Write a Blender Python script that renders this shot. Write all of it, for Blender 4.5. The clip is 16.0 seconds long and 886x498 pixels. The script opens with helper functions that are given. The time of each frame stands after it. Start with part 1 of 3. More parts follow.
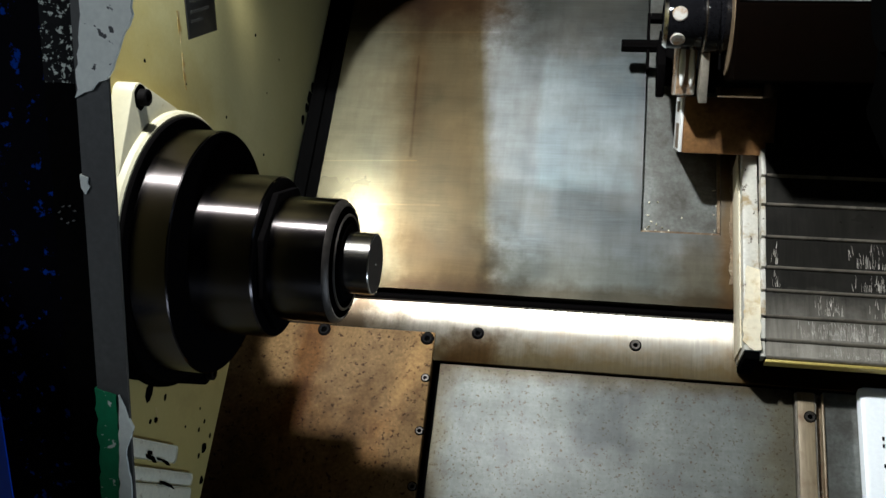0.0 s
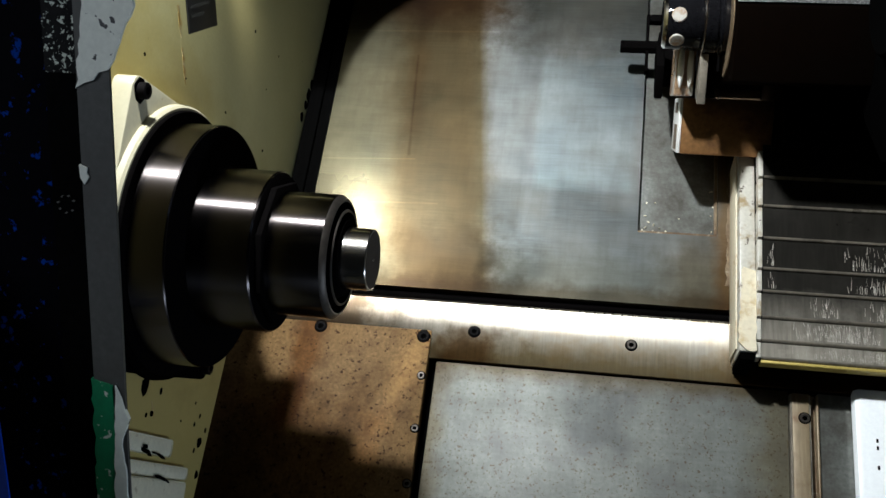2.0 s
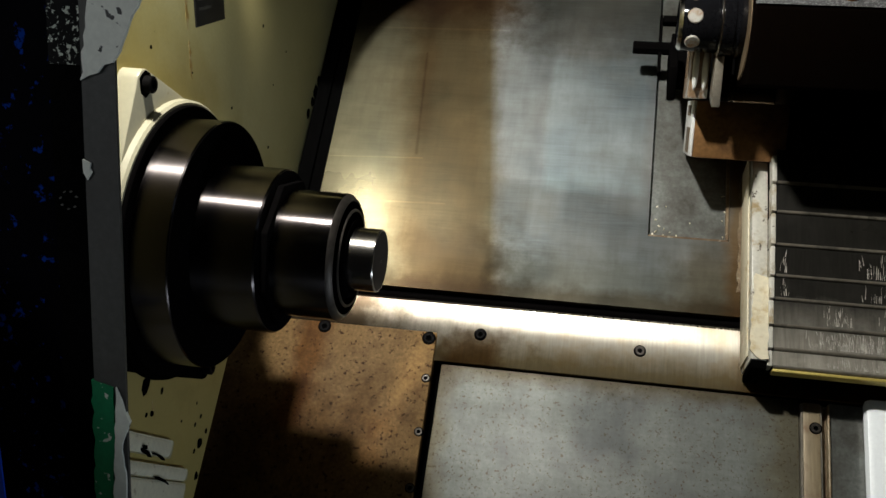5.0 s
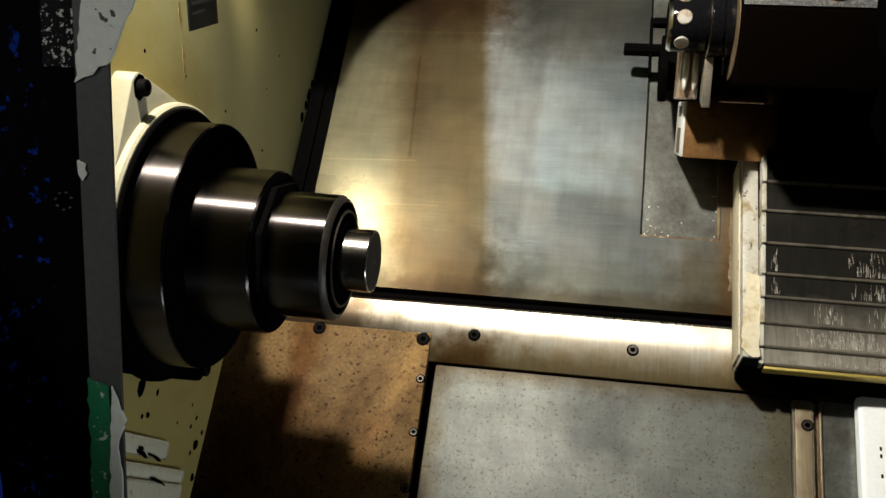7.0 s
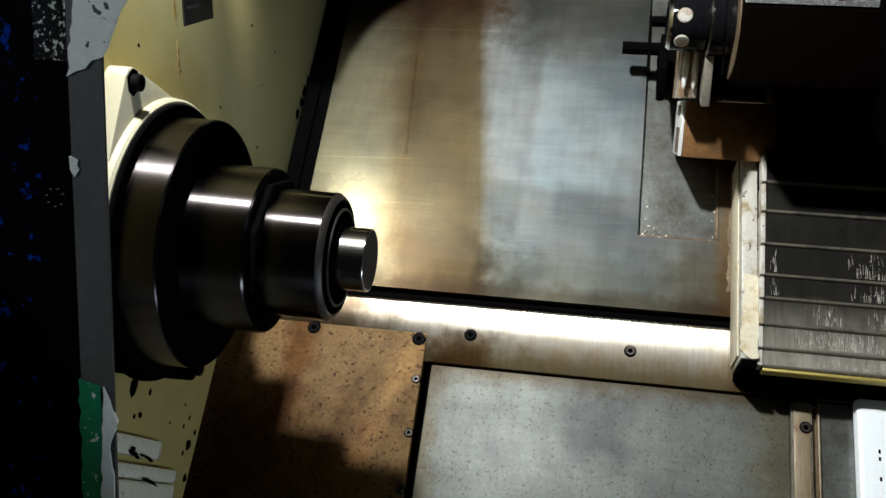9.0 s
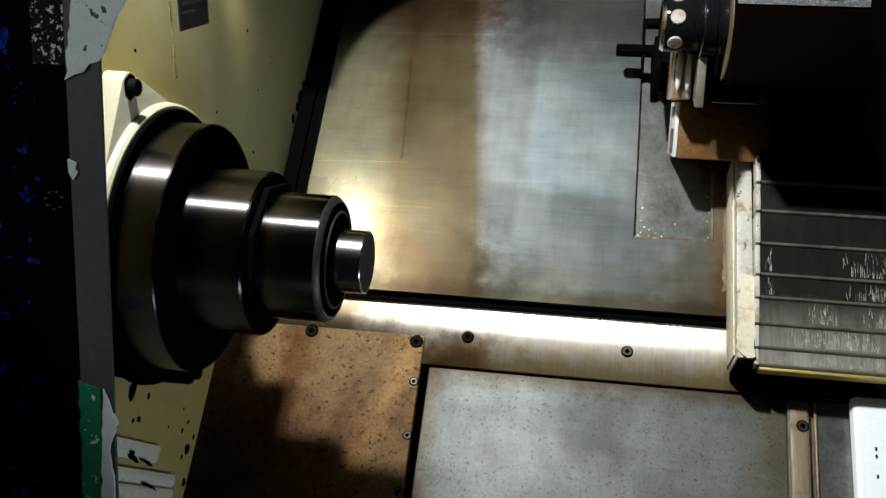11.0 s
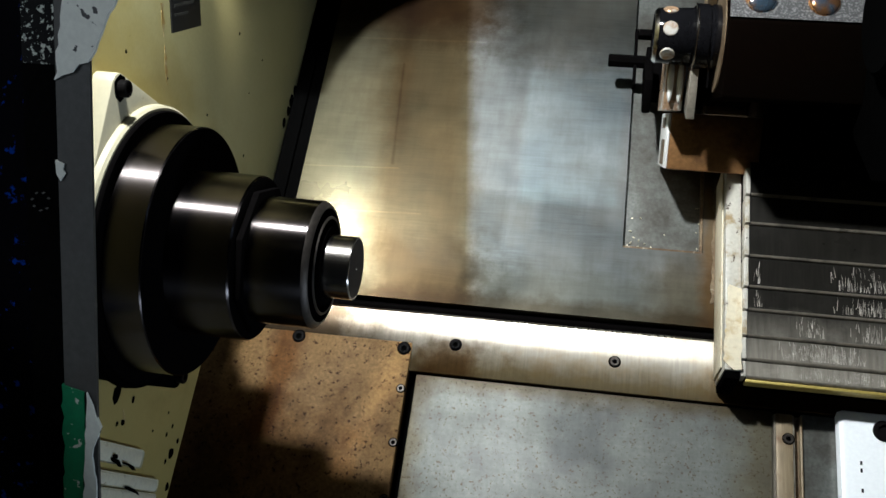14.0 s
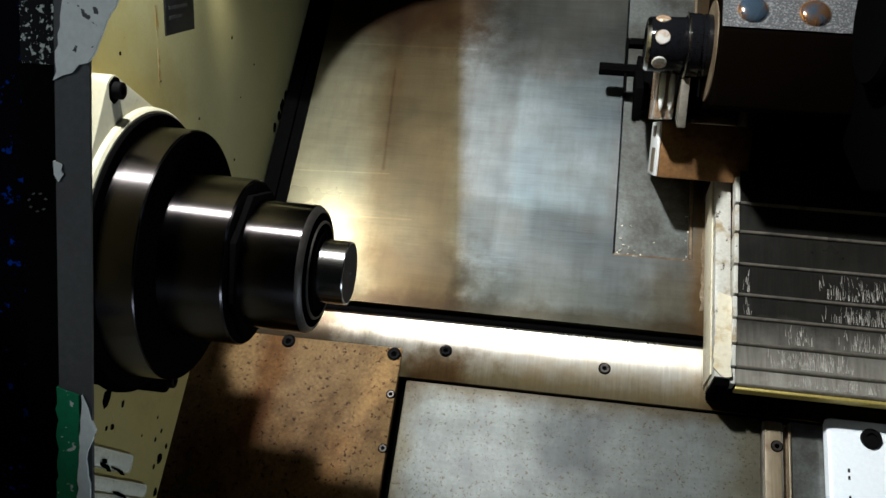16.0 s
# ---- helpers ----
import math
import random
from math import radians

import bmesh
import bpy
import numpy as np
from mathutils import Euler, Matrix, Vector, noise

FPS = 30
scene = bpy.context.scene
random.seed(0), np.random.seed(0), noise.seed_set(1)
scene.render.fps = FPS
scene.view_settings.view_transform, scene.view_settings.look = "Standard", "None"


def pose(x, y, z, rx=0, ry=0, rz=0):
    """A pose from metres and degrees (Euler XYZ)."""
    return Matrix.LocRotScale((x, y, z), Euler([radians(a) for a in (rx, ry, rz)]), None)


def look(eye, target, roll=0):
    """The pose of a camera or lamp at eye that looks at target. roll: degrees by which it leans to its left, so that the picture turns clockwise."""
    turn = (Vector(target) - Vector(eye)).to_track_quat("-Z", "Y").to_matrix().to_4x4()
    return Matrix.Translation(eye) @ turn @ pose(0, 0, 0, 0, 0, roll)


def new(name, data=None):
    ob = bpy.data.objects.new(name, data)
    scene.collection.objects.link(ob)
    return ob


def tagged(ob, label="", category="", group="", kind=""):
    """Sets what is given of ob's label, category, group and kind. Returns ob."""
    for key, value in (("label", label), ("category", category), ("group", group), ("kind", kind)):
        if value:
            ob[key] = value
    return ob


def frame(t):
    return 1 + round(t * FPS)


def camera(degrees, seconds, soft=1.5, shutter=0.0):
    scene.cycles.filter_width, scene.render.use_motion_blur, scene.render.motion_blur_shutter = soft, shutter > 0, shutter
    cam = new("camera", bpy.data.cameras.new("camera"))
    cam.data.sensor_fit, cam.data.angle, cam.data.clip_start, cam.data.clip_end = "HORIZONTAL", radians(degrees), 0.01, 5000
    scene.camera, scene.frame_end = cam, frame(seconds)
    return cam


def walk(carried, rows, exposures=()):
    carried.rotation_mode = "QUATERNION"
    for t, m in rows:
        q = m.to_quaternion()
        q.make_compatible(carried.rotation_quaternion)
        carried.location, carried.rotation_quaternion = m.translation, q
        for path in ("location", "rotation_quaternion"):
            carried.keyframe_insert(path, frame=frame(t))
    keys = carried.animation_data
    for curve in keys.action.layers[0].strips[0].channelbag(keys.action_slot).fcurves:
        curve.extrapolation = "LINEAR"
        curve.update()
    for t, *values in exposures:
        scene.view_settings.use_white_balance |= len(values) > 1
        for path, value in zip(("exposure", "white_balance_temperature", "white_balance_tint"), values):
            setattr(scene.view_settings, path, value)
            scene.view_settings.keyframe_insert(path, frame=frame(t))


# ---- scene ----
cam = camera(50.68, 16.0, soft=1.5)
PATH = [
    (0, pose(0.1488, -0.8298, 1.3299, 69.154, 0.448, 10.015)),
    (0.5, pose(0.1496, -0.8322, 1.3292, 69.412, 0.463, 9.804)),
    (1, pose(0.1505, -0.8337, 1.3273, 69.407, 0.293, 9.833)),
    (1.5, pose(0.1503, -0.8335, 1.3262, 69.381, 0.049, 9.916)),
    (2, pose(0.1489, -0.8325, 1.3267, 69.295, -0.226, 10.068)),
    (2.5, pose(0.1450, -0.8305, 1.3284, 69.385, -0.685, 9.968)),
    (3, pose(0.1439, -0.8262, 1.3274, 69.470, -0.571, 9.898)),
    (3.5, pose(0.1424, -0.8212, 1.3256, 69.346, -1.088, 10.093)),
    (4, pose(0.1385, -0.8201, 1.3250, 69.171, -1.291, 10.391)),
    (6.5, pose(0.1454, -0.8242, 1.3229, 69.338, -0.568, 10.349)),
    (7, pose(0.1443, -0.8262, 1.3228, 69.515, -0.782, 10.070)),
    (7.5, pose(0.1442, -0.8242, 1.3223, 69.589, -0.867, 10.083)),
    (8, pose(0.1418, -0.8221, 1.3215, 69.541, -1.078, 9.830)),
    (8.5, pose(0.1413, -0.8207, 1.3229, 69.389, -1.460, 9.879)),
    (9, pose(0.1402, -0.8191, 1.3204, 69.428, -1.205, 9.793)),
    (11.5, pose(0.1407, -0.8233, 1.3178, 69.834, -0.806, 9.388)),
    (12, pose(0.1416, -0.8215, 1.3169, 69.699, -0.944, 9.562)),
    (12.5, pose(0.1399, -0.8220, 1.3183, 69.674, -1.274, 9.333)),
    (13, pose(0.1402, -0.8234, 1.3190, 69.976, -1.473, 9.027)),
    (13.5, pose(0.1394, -0.8228, 1.3190, 70.113, -1.941, 9.143)),
    (14, pose(0.1397, -0.8210, 1.3187, 70.185, -1.951, 9.074)),
    (14.5, pose(0.1384, -0.8202, 1.3187, 70.202, -2.108, 9.123)),
    (15, pose(0.1390, -0.8200, 1.3193, 70.312, -2.201, 8.896)),
    (15.5, pose(0.1384, -0.8188, 1.3194, 70.437, -2.249, 8.706)),
    (16, pose(0.1322, -0.8227, 1.3170, 70.683, -2.716, 8.210)),
]
EXPOSURES = [(0, -0.05, 5450, 10), (3.5, -0.05, 5550, 10), (4, -0.52, 5650, 10), (6.5, -0.34, 6300, 10), (7, -0.12, 6350, 10), (7.5, -0.05, 6000, 10), (9, -0.05, 5550, 10), (16, -0.05, 5450, 10)]
walk(cam, PATH, exposures=EXPOSURES)

# ---- world, lamps, exposure ----
BED = pose(0, 0, 1.0, 45)          # the slant bed: x along the spindle, y up the slope, z off the bed
scene.view_settings.exposure = 0.0

world = bpy.data.worlds.new("workshop_air")
world.use_nodes = True
scene.world = world
world.node_tree.nodes["Background"].inputs[0].default_value = (0.55, 0.68, 1.0, 1)
world.node_tree.nodes["Background"].inputs[1].default_value = 0.0008


def area_lamp(name, eye, target, sx, sy, watts, colour, spread=180):
    d = bpy.data.lights.new(name, "AREA")
    d.shape, d.size, d.size_y, d.energy, d.color = "RECTANGLE", sx, sy, watts, colour
    d.spread = radians(spread)
    ob = new(name, d)
    ob.matrix_world = look(eye, target)
    return ob


def bed(u, v, n):
    return BED @ Vector((u, v, n))


lamp = bpy.data.lights.new("machine_lamp", "SPOT")
lamp.energy, lamp.color, lamp.shadow_soft_size = 56.0, (1.0, 0.93, 0.79), 0.027
lamp.spot_size, lamp.spot_blend = radians(66), 0.5
new("machine_lamp", lamp).matrix_world = look(bed(-0.125, 0.335, 0.85), bed(0.175, -0.04, 0.0))
lamp = bpy.data.lights.new("headstock_lamp", "SPOT")
lamp.energy, lamp.color, lamp.shadow_soft_size = 4.2, (1.0, 0.88, 0.68), 0.02
lamp.spot_size, lamp.spot_blend = radians(84), 1.0
new("headstock_lamp", lamp).matrix_world = look(bed(-0.150, 0.163, 0.262), bed(-0.055, 0.085, 0.0))
area_lamp("workshop_tube", (1.35, -0.95, 2.25), (0.30, 0.0, 1.0), 1.2, 0.10, 0.15, (0.66, 0.83, 1.0))
# Unseen fill near the floor, added to light the headstock wall.
area_lamp("low_fill", (1.70, -0.95, 0.13), (0.0, -0.1, 1.0), 0.5, 0.3, 8.5, (0.86, 0.94, 1.0))
# Unseen fill from the left front, added to light the door post.
area_lamp("left_fill", (-1.40, -1.30, 1.50), (-0.05, -0.40, 1.1), 0.6, 0.6, 8.0, (1.0, 0.99, 0.94))

# ---- materials ----


def mat(name, base, rough=0.5, metal=0.0, stain=None, stain_at=(0.5, 0.7), stain_scale=20.0, grain=0.06, grain_scale=(300, 300, 300),
        bump=0.1, bump_scale=None, rough_var=0.1, flake=None, flake_at=(0.6, 0.62), flake_scale=90.0, coat=0.0, tint=None, spec=0.5, aniso=0.0, zones=(), cross=0.0, worn=None):
    """Base colour with fine grain, large stains and, if asked, small flaked spots; relief and gloss follow the grain."""
    m = bpy.data.materials.new(name)
    m.use_nodes = True
    nt = m.node_tree
    N, L = nt.nodes, nt.links
    bs = N["Principled BSDF"]
    tc = N.new("ShaderNodeTexCoord")

    def noise_of(scale, detail=4.0, rough_=0.55, vec=(1, 1, 1)):
        mp = N.new("ShaderNodeMapping")
        mp.inputs["Scale"].default_value = vec
        L.new(tc.outputs["Object"], mp.inputs["Vector"])
        t = N.new("ShaderNodeTexNoise")
        t.inputs["Scale"].default_value, t.inputs["Detail"].default_value, t.inputs["Roughness"].default_value = scale, detail, rough_
        L.new(mp.outputs[0], t.inputs["Vector"])
        return t.outputs["Fac"]

    def ramp(fac, a, b, lo=0.0, hi=1.0):
        r = N.new("ShaderNodeMapRange")
        r.inputs["From Min"].default_value, r.inputs["From Max"].default_value = a, b
        r.inputs["To Min"].default_value, r.inputs["To Max"].default_value = lo, hi
        L.new(fac, r.inputs["Value"])
        return r.outputs[0]

    def mix(fac, a, b, kind="MIX"):
        x = N.new("ShaderNodeMix")
        x.data_type, x.blend_type = "RGBA", kind
        if isinstance(fac, float):
            x.inputs[0].default_value = fac
        else:
            L.new(fac, x.inputs[0])
        for sock, val in ((x.inputs[6], a), (x.inputs[7], b)):
            if isinstance(val, tuple):
                sock.default_value = (*val, 1)
            else:
                L.new(val, sock)
        return x.outputs[2]

    g = noise_of(1.0, 3.0, 0.6, grain_scale)
    big = noise_of(9.0, 5.0, 0.6)
    lo = tuple(c * (1 - grain * 3) for c in base)
    hi = tuple(min(1, c * (1 + grain * 3)) for c in base)
    col = mix(ramp(g, 0.3, 0.7), lo, hi)
    col = mix(ramp(big, 0.35, 0.65, 0, 0.5), col, tuple(c * (1 - grain * 2.5) for c in base))
    if tint:
        col = mix(ramp(noise_of(6.0, 3.0), 0.42, 0.62), col, tint)
    if stain:
        col = mix(ramp(noise_of(stain_scale, 7.0, 0.65), *stain_at), col, stain)
    if flake:
        col = mix(ramp(noise_of(flake_scale, 4.0, 0.6), *flake_at), col, flake)
    def zone(lines, soft, wob=1.0):
        """One where a point lies on the inner side of all the lines (a x + b y + c > 0), with an uneven edge."""
        sep = N.new("ShaderNodeSeparateXYZ")
        L.new(tc.outputs["Object"], sep.inputs[0])
        fac = None
        wave = soft * 1.6 * wob
        for ka, kb, kc in lines:
            k = N.new("ShaderNodeMath")
            k.operation = "MULTIPLY"
            L.new(sep.outputs["X"], k.inputs[0])
            k.inputs[1].default_value = ka
            k2 = N.new("ShaderNodeMath")
            k2.operation = "MULTIPLY_ADD"
            L.new(sep.outputs["Y"], k2.inputs[0])
            k2.inputs[1].default_value = kb
            L.new(k.outputs[0], k2.inputs[2])
            w = N.new("ShaderNodeMath")
            w.operation = "MULTIPLY_ADD"
            L.new(noise_of(35.0, 6.0, 0.65), w.inputs[0])
            w.inputs[1].default_value = wave
            L.new(k2.outputs[0], w.inputs[2])
            f = ramp(w.outputs[0], -kc - soft / 2 + wave / 2, -kc + soft / 2 + wave / 2, 0.0, 1.0)
            if fac is None:
                fac = f
            else:
                m2 = N.new("ShaderNodeMath")
                m2.operation = "MULTIPLY"
                L.new(fac, m2.inputs[0])
                L.new(f, m2.inputs[1])
                fac = m2.outputs[0]
        return fac

    for colour, strength, lines, soft, *wob in zones:
        # dried coolant, rust or dirt, and light or shade painted into the colour
        fac = zone(lines, soft, *wob)
        m3 = N.new("ShaderNodeMath")
        m3.operation = "MULTIPLY"
        L.new(fac, m3.inputs[0])
        m3.inputs[1].default_value = strength
        col = mix(m3.outputs[0], col, colour, "MULTIPLY")
    if cross:
        # worn-in scratches both ways
        for vec in ((7, 95, 30), (75, 9, 30)):
            col = mix(ramp(noise_of(1.0, 5.0, 0.7, vec), 0.42, 0.75, 0.0, cross), col, (0.45, 0.42, 0.38), "MULTIPLY")
    L.new(col, bs.inputs["Base Color"])
    if aniso:
        ax = N.new("ShaderNodeCombineXYZ")
        ax.inputs[0].default_value = 1.0
        bs.inputs["Anisotropic"].default_value = aniso
        L.new(ax.outputs[0], bs.inputs["Tangent"])
    bs.inputs["Metallic"].default_value = metal
    gloss = ramp(big, 0.3, 0.7, max(0.02, rough - rough_var), min(1, rough + rough_var))
    if worn:
        # an area rubbed smoother than the rest
        m4 = N.new("ShaderNodeMath")
        m4.operation = "MULTIPLY"
        L.new(gloss, m4.inputs[0])
        L.new(ramp(zone(worn[0], worn[1], 0.05), 0.0, 1.0, 1.0, worn[2]), m4.inputs[1])
        gloss = m4.outputs[0]
    L.new(gloss, bs.inputs["Roughness"])
    bs.inputs["Specular IOR Level"].default_value = spec
    if coat:
        bs.inputs["Coat Weight"].default_value, bs.inputs["Coat Roughness"].default_value = coat, 0.15
    if bump:
        b = N.new("ShaderNodeBump")
        b.inputs["Strength"].default_value, b.inputs["Distance"].default_value = bump, 0.0008
        L.new(noise_of(1.0, 3.0, 0.6, bump_scale) if bump_scale else g, b.inputs["Height"])
        L.new(b.outputs[0], bs.inputs["Normal"])
    return m


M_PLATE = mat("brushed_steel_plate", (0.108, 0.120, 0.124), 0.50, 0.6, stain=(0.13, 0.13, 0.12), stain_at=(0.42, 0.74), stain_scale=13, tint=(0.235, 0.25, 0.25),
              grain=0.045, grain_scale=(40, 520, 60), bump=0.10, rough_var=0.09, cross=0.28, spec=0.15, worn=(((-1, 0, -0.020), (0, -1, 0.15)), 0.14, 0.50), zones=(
                  # Browner left half of the plate.
                  ((0.50, 0.437, 0.270), 1.0, ((-1, -0.12, 0.045),), 0.009, 0.15),
                  ((0.74, 0.62, 0.47), 0.9, ((-1, -0.12, 0.045), (1, 0.10, 0.060)), 0.035, 0.5),
                  ((0.70, 0.52, 0.35), 0.5, ((-1, -0.06, -0.030), (1, 0.06, 0.046), (0, 1, -0.13)), 0.012, 1.0),
                  # Rust tint along the top, with the shade there painted in.
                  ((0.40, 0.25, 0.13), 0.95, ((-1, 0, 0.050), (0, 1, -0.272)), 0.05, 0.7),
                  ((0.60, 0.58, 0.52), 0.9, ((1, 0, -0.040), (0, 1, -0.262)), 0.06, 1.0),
                  # Pale blue rectangle: a reflection painted into the colour.
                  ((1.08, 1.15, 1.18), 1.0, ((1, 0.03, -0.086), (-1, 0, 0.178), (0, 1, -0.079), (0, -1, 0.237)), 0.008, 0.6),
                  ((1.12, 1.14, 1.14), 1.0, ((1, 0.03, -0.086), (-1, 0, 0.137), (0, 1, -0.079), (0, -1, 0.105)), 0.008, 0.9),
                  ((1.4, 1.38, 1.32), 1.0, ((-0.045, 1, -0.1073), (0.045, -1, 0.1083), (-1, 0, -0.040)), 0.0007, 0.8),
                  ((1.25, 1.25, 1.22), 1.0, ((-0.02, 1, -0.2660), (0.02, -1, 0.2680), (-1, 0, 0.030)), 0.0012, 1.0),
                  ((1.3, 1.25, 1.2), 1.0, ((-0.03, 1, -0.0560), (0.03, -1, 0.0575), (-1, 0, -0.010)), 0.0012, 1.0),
                  ((0.55, 0.42, 0.30), 0.7, ((1, 0.0575, 0.0422), (-1, -0.0575, -0.0398), (0, 1, -0.11), (0, -1, 0.235)), 0.0022, 1.0),
                  ((0.80, 0.74, 0.66), 1.0, ((1, 0.10, 0.045), (-1, -0.12, 0.045)), 0.02),
                  ((0.62, 0.54, 0.42), 0.9, ((0, -1, 0.030), (1, 0, 0.050), (-1, 0, 0.060)), 0.035, 1.2),
                  ((0.70, 0.70, 0.62), 0.8, ((0, -1, 0.010), (1, 0, -0.05)), 0.025, 1.6),
                  ((0.55, 0.46, 0.34), 0.9, ((0, -1, -0.022),), 0.012, 1.4),
                  # Rows round the painted reflection, darkened to set it off.
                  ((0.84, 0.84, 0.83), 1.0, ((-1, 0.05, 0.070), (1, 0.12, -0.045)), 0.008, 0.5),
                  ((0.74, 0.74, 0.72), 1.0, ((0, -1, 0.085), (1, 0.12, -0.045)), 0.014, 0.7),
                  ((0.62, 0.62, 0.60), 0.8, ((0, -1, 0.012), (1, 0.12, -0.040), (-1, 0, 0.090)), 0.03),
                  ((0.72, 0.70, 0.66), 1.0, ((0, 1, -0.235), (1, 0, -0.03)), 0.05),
                  ((0.60, 0.47, 0.30), 0.7, ((1, 0, -0.215), (0, -1, 0.034)), 0.03),
                  ((1.0, 0.68, 0.40), 1.0, ((1, 0, -0.258),), 0.012)))
M_RAIL = mat("ground_steel_rail", (0.225, 0.21, 0.175), 0.26, 0.65, spec=0.15, stain=(0.20, 0.15, 0.08), stain_at=(0.50, 0.78), stain_scale=22,
             grain=0.05, grain_scale=(420, 25, 60), bump=0.03, rough_var=0.015, aniso=1.0, zones=(
                 ((0.62, 0.53, 0.34), 1.0, ((0, -1, -0.084),), 0.022),
                 # Left end painted dark to put out the lamp's bright streak.
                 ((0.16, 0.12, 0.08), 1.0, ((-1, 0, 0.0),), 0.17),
                 ((0.45, 0.30, 0.16), 0.9, ((1, 0, -0.010), (-1, 0, 0.060), (0, -1, -0.078)), 0.016),
                 ((0.60, 0.42, 0.24), 1.0, ((1, 0, -0.275),), 0.02)))
M_COVER_L = mat("stained_cover_steel", (0.172, 0.107, 0.043), 0.5, 0.0, spec=0.05, stain=(0.085, 0.048, 0.020), stain_at=(0.46, 0.72), stain_scale=60,
                flake=(0.035, 0.017, 0.007), flake_at=(0.59, 0.66), flake_scale=230, grain=0.1, bump=0.35, bump_scale=(190, 190, 190), zones=(
                    ((0.60, 0.42, 0.25), 0.95, ((1, -0.1, 0.043), (-1, 0.1, -0.015), (0, 1, -0.070)), 0.014, 1.2),
                    # Diagonal sheen painted into the colour as a brighter stripe.
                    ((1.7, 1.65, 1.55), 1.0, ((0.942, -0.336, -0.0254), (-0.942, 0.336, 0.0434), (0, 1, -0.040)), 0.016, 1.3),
                    # Darker towards the lower left.
                    ((0.60, 0.50, 0.38), 0.8, ((-1, 0, 0.080), (0, -1, 0.105)), 0.05, 1.5)))
M_COVER_R = mat("grey_cover_steel", (0.185, 0.198, 0.182), 0.55, 0.25, stain=(0.12, 0.125, 0.12), stain_at=(0.44, 0.68), stain_scale=15,
                flake=(0.09, 0.072, 0.042), flake_at=(0.585, 0.66), flake_scale=400, grain=0.05, bump=0.15, cross=0.3, zones=(
                    ((0.62, 0.63, 0.65), 1.0, ((1, 0.1, -0.118), (-1, 0.1, 0.200), (0, 1, 0.175), (0, -1, -0.122)), 0.022, 1.2),
                    ((0.52, 0.40, 0.24), 1.0, ((0, 1, 0.116),), 0.016),
                    ((0.70, 0.58, 0.40), 1.0, ((-1, 0, 0.022),), 0.016),
                    ((0.72, 0.62, 0.45), 1.0, ((1, 0, -0.290),), 0.03)))
M_POCKET = mat("dull_pocket_steel", (0.19, 0.20, 0.185), 0.42, 0.5, stain=(0.06, 0.052, 0.04), stain_at=(0.42, 0.68), stain_scale=16, cross=0.3, grain=0.08)
M_RUST = mat("rusty_steel", (0.20, 0.15, 0.09), 0.6, 0.4, stain=(0.10, 0.06, 0.03), stain_at=(0.45, 0.65), stain_scale=40, grain=0.1,
             flake=(0.36, 0.32, 0.24), flake_at=(0.62, 0.68), flake_scale=70)
M_TAN = mat("tan_stained_strip", (0.26, 0.205, 0.125), 0.5, 0.2, stain=(0.16, 0.10, 0.05), stain_at=(0.48, 0.66), stain_scale=45, grain=0.08, grain_scale=(420, 30, 60))
# The zone turns darker and yellower down the slope.
M_CREAM = mat("cream_paint", (0.53, 0.482, 0.22), 0.42, 0.0, stain=(0.36, 0.29, 0.12), stain_at=(0.6, 0.85), stain_scale=10, grain=0.015,
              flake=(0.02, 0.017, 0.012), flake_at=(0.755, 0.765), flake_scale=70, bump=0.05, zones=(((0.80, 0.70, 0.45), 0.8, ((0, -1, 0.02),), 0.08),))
M_CREAM2 = mat("pale_cream_paint", (0.50, 0.465, 0.32), 0.4, 0.0, stain=(0.3, 0.22, 0.1), stain_at=(0.66, 0.75), stain_scale=60, grain=0.02, bump=0.05)
M_STACK = mat("worn_pale_paint", (0.80, 0.78, 0.60), 0.45, 0.0, stain=(0.35, 0.28, 0.14), stain_at=(0.62, 0.72), stain_scale=80, grain=0.03, bump=0.05)
# Black of oily gaps and bare chips, and of shade on the flange.
M_BLACK = mat("oily_black_and_shade", (0.0015, 0.0015, 0.0015), 0.7, 0.0, spec=0.0, grain=0.1)
M_OXIDE = mat("black_oxide_steel", (0.003, 0.0027, 0.0027), 0.45, 0.0, spec=0.0, grain=0.05, bump=0.05)
M_SPINDLE = mat("turned_spindle_steel", (0.128, 0.113, 0.11), 0.23, 1.0, aniso=0.97, grain=0.03, grain_scale=(900, 20, 20), bump=0.03, rough_var=0.03,
                tint=(0.125, 0.11, 0.107))
M_BRIGHT = mat("bright_turned_steel", (0.46, 0.43, 0.39), 0.22, 1.0, aniso=0.6, grain=0.03, grain_scale=(900, 20, 20), bump=0.03, rough_var=0.04)
M_BAR_END = mat("faced_bar_end", (0.05, 0.042, 0.036), 0.5, 0.0, spec=0.1, grain=0.05)
M_OXIDE2 = mat("oiled_tool_steel", (0.006, 0.006, 0.007), 0.11, 0.0, spec=0.22, grain=0.06, bump=0.05)
M_CLAMP = mat("bronzed_clamp_steel", (0.56, 0.37, 0.22), 0.28, 0.4, stain=(0.80, 0.77, 0.70), stain_at=(0.5, 0.6), stain_scale=70, grain=0.06)
M_SWARF = mat("pale_swarf", (0.62, 0.58, 0.44), 0.4, 0.4, stain=(0.30, 0.26, 0.10), stain_scale=200, grain=0.1)
M_BOLT = mat("black_bolt_steel", (0.005, 0.0045, 0.0045), 0.6, 0.0, spec=0.04, grain=0.1)
M_SCREW = mat("worn_screw_steel", (0.075, 0.066, 0.057), 0.4, 0.8, grain=0.1)
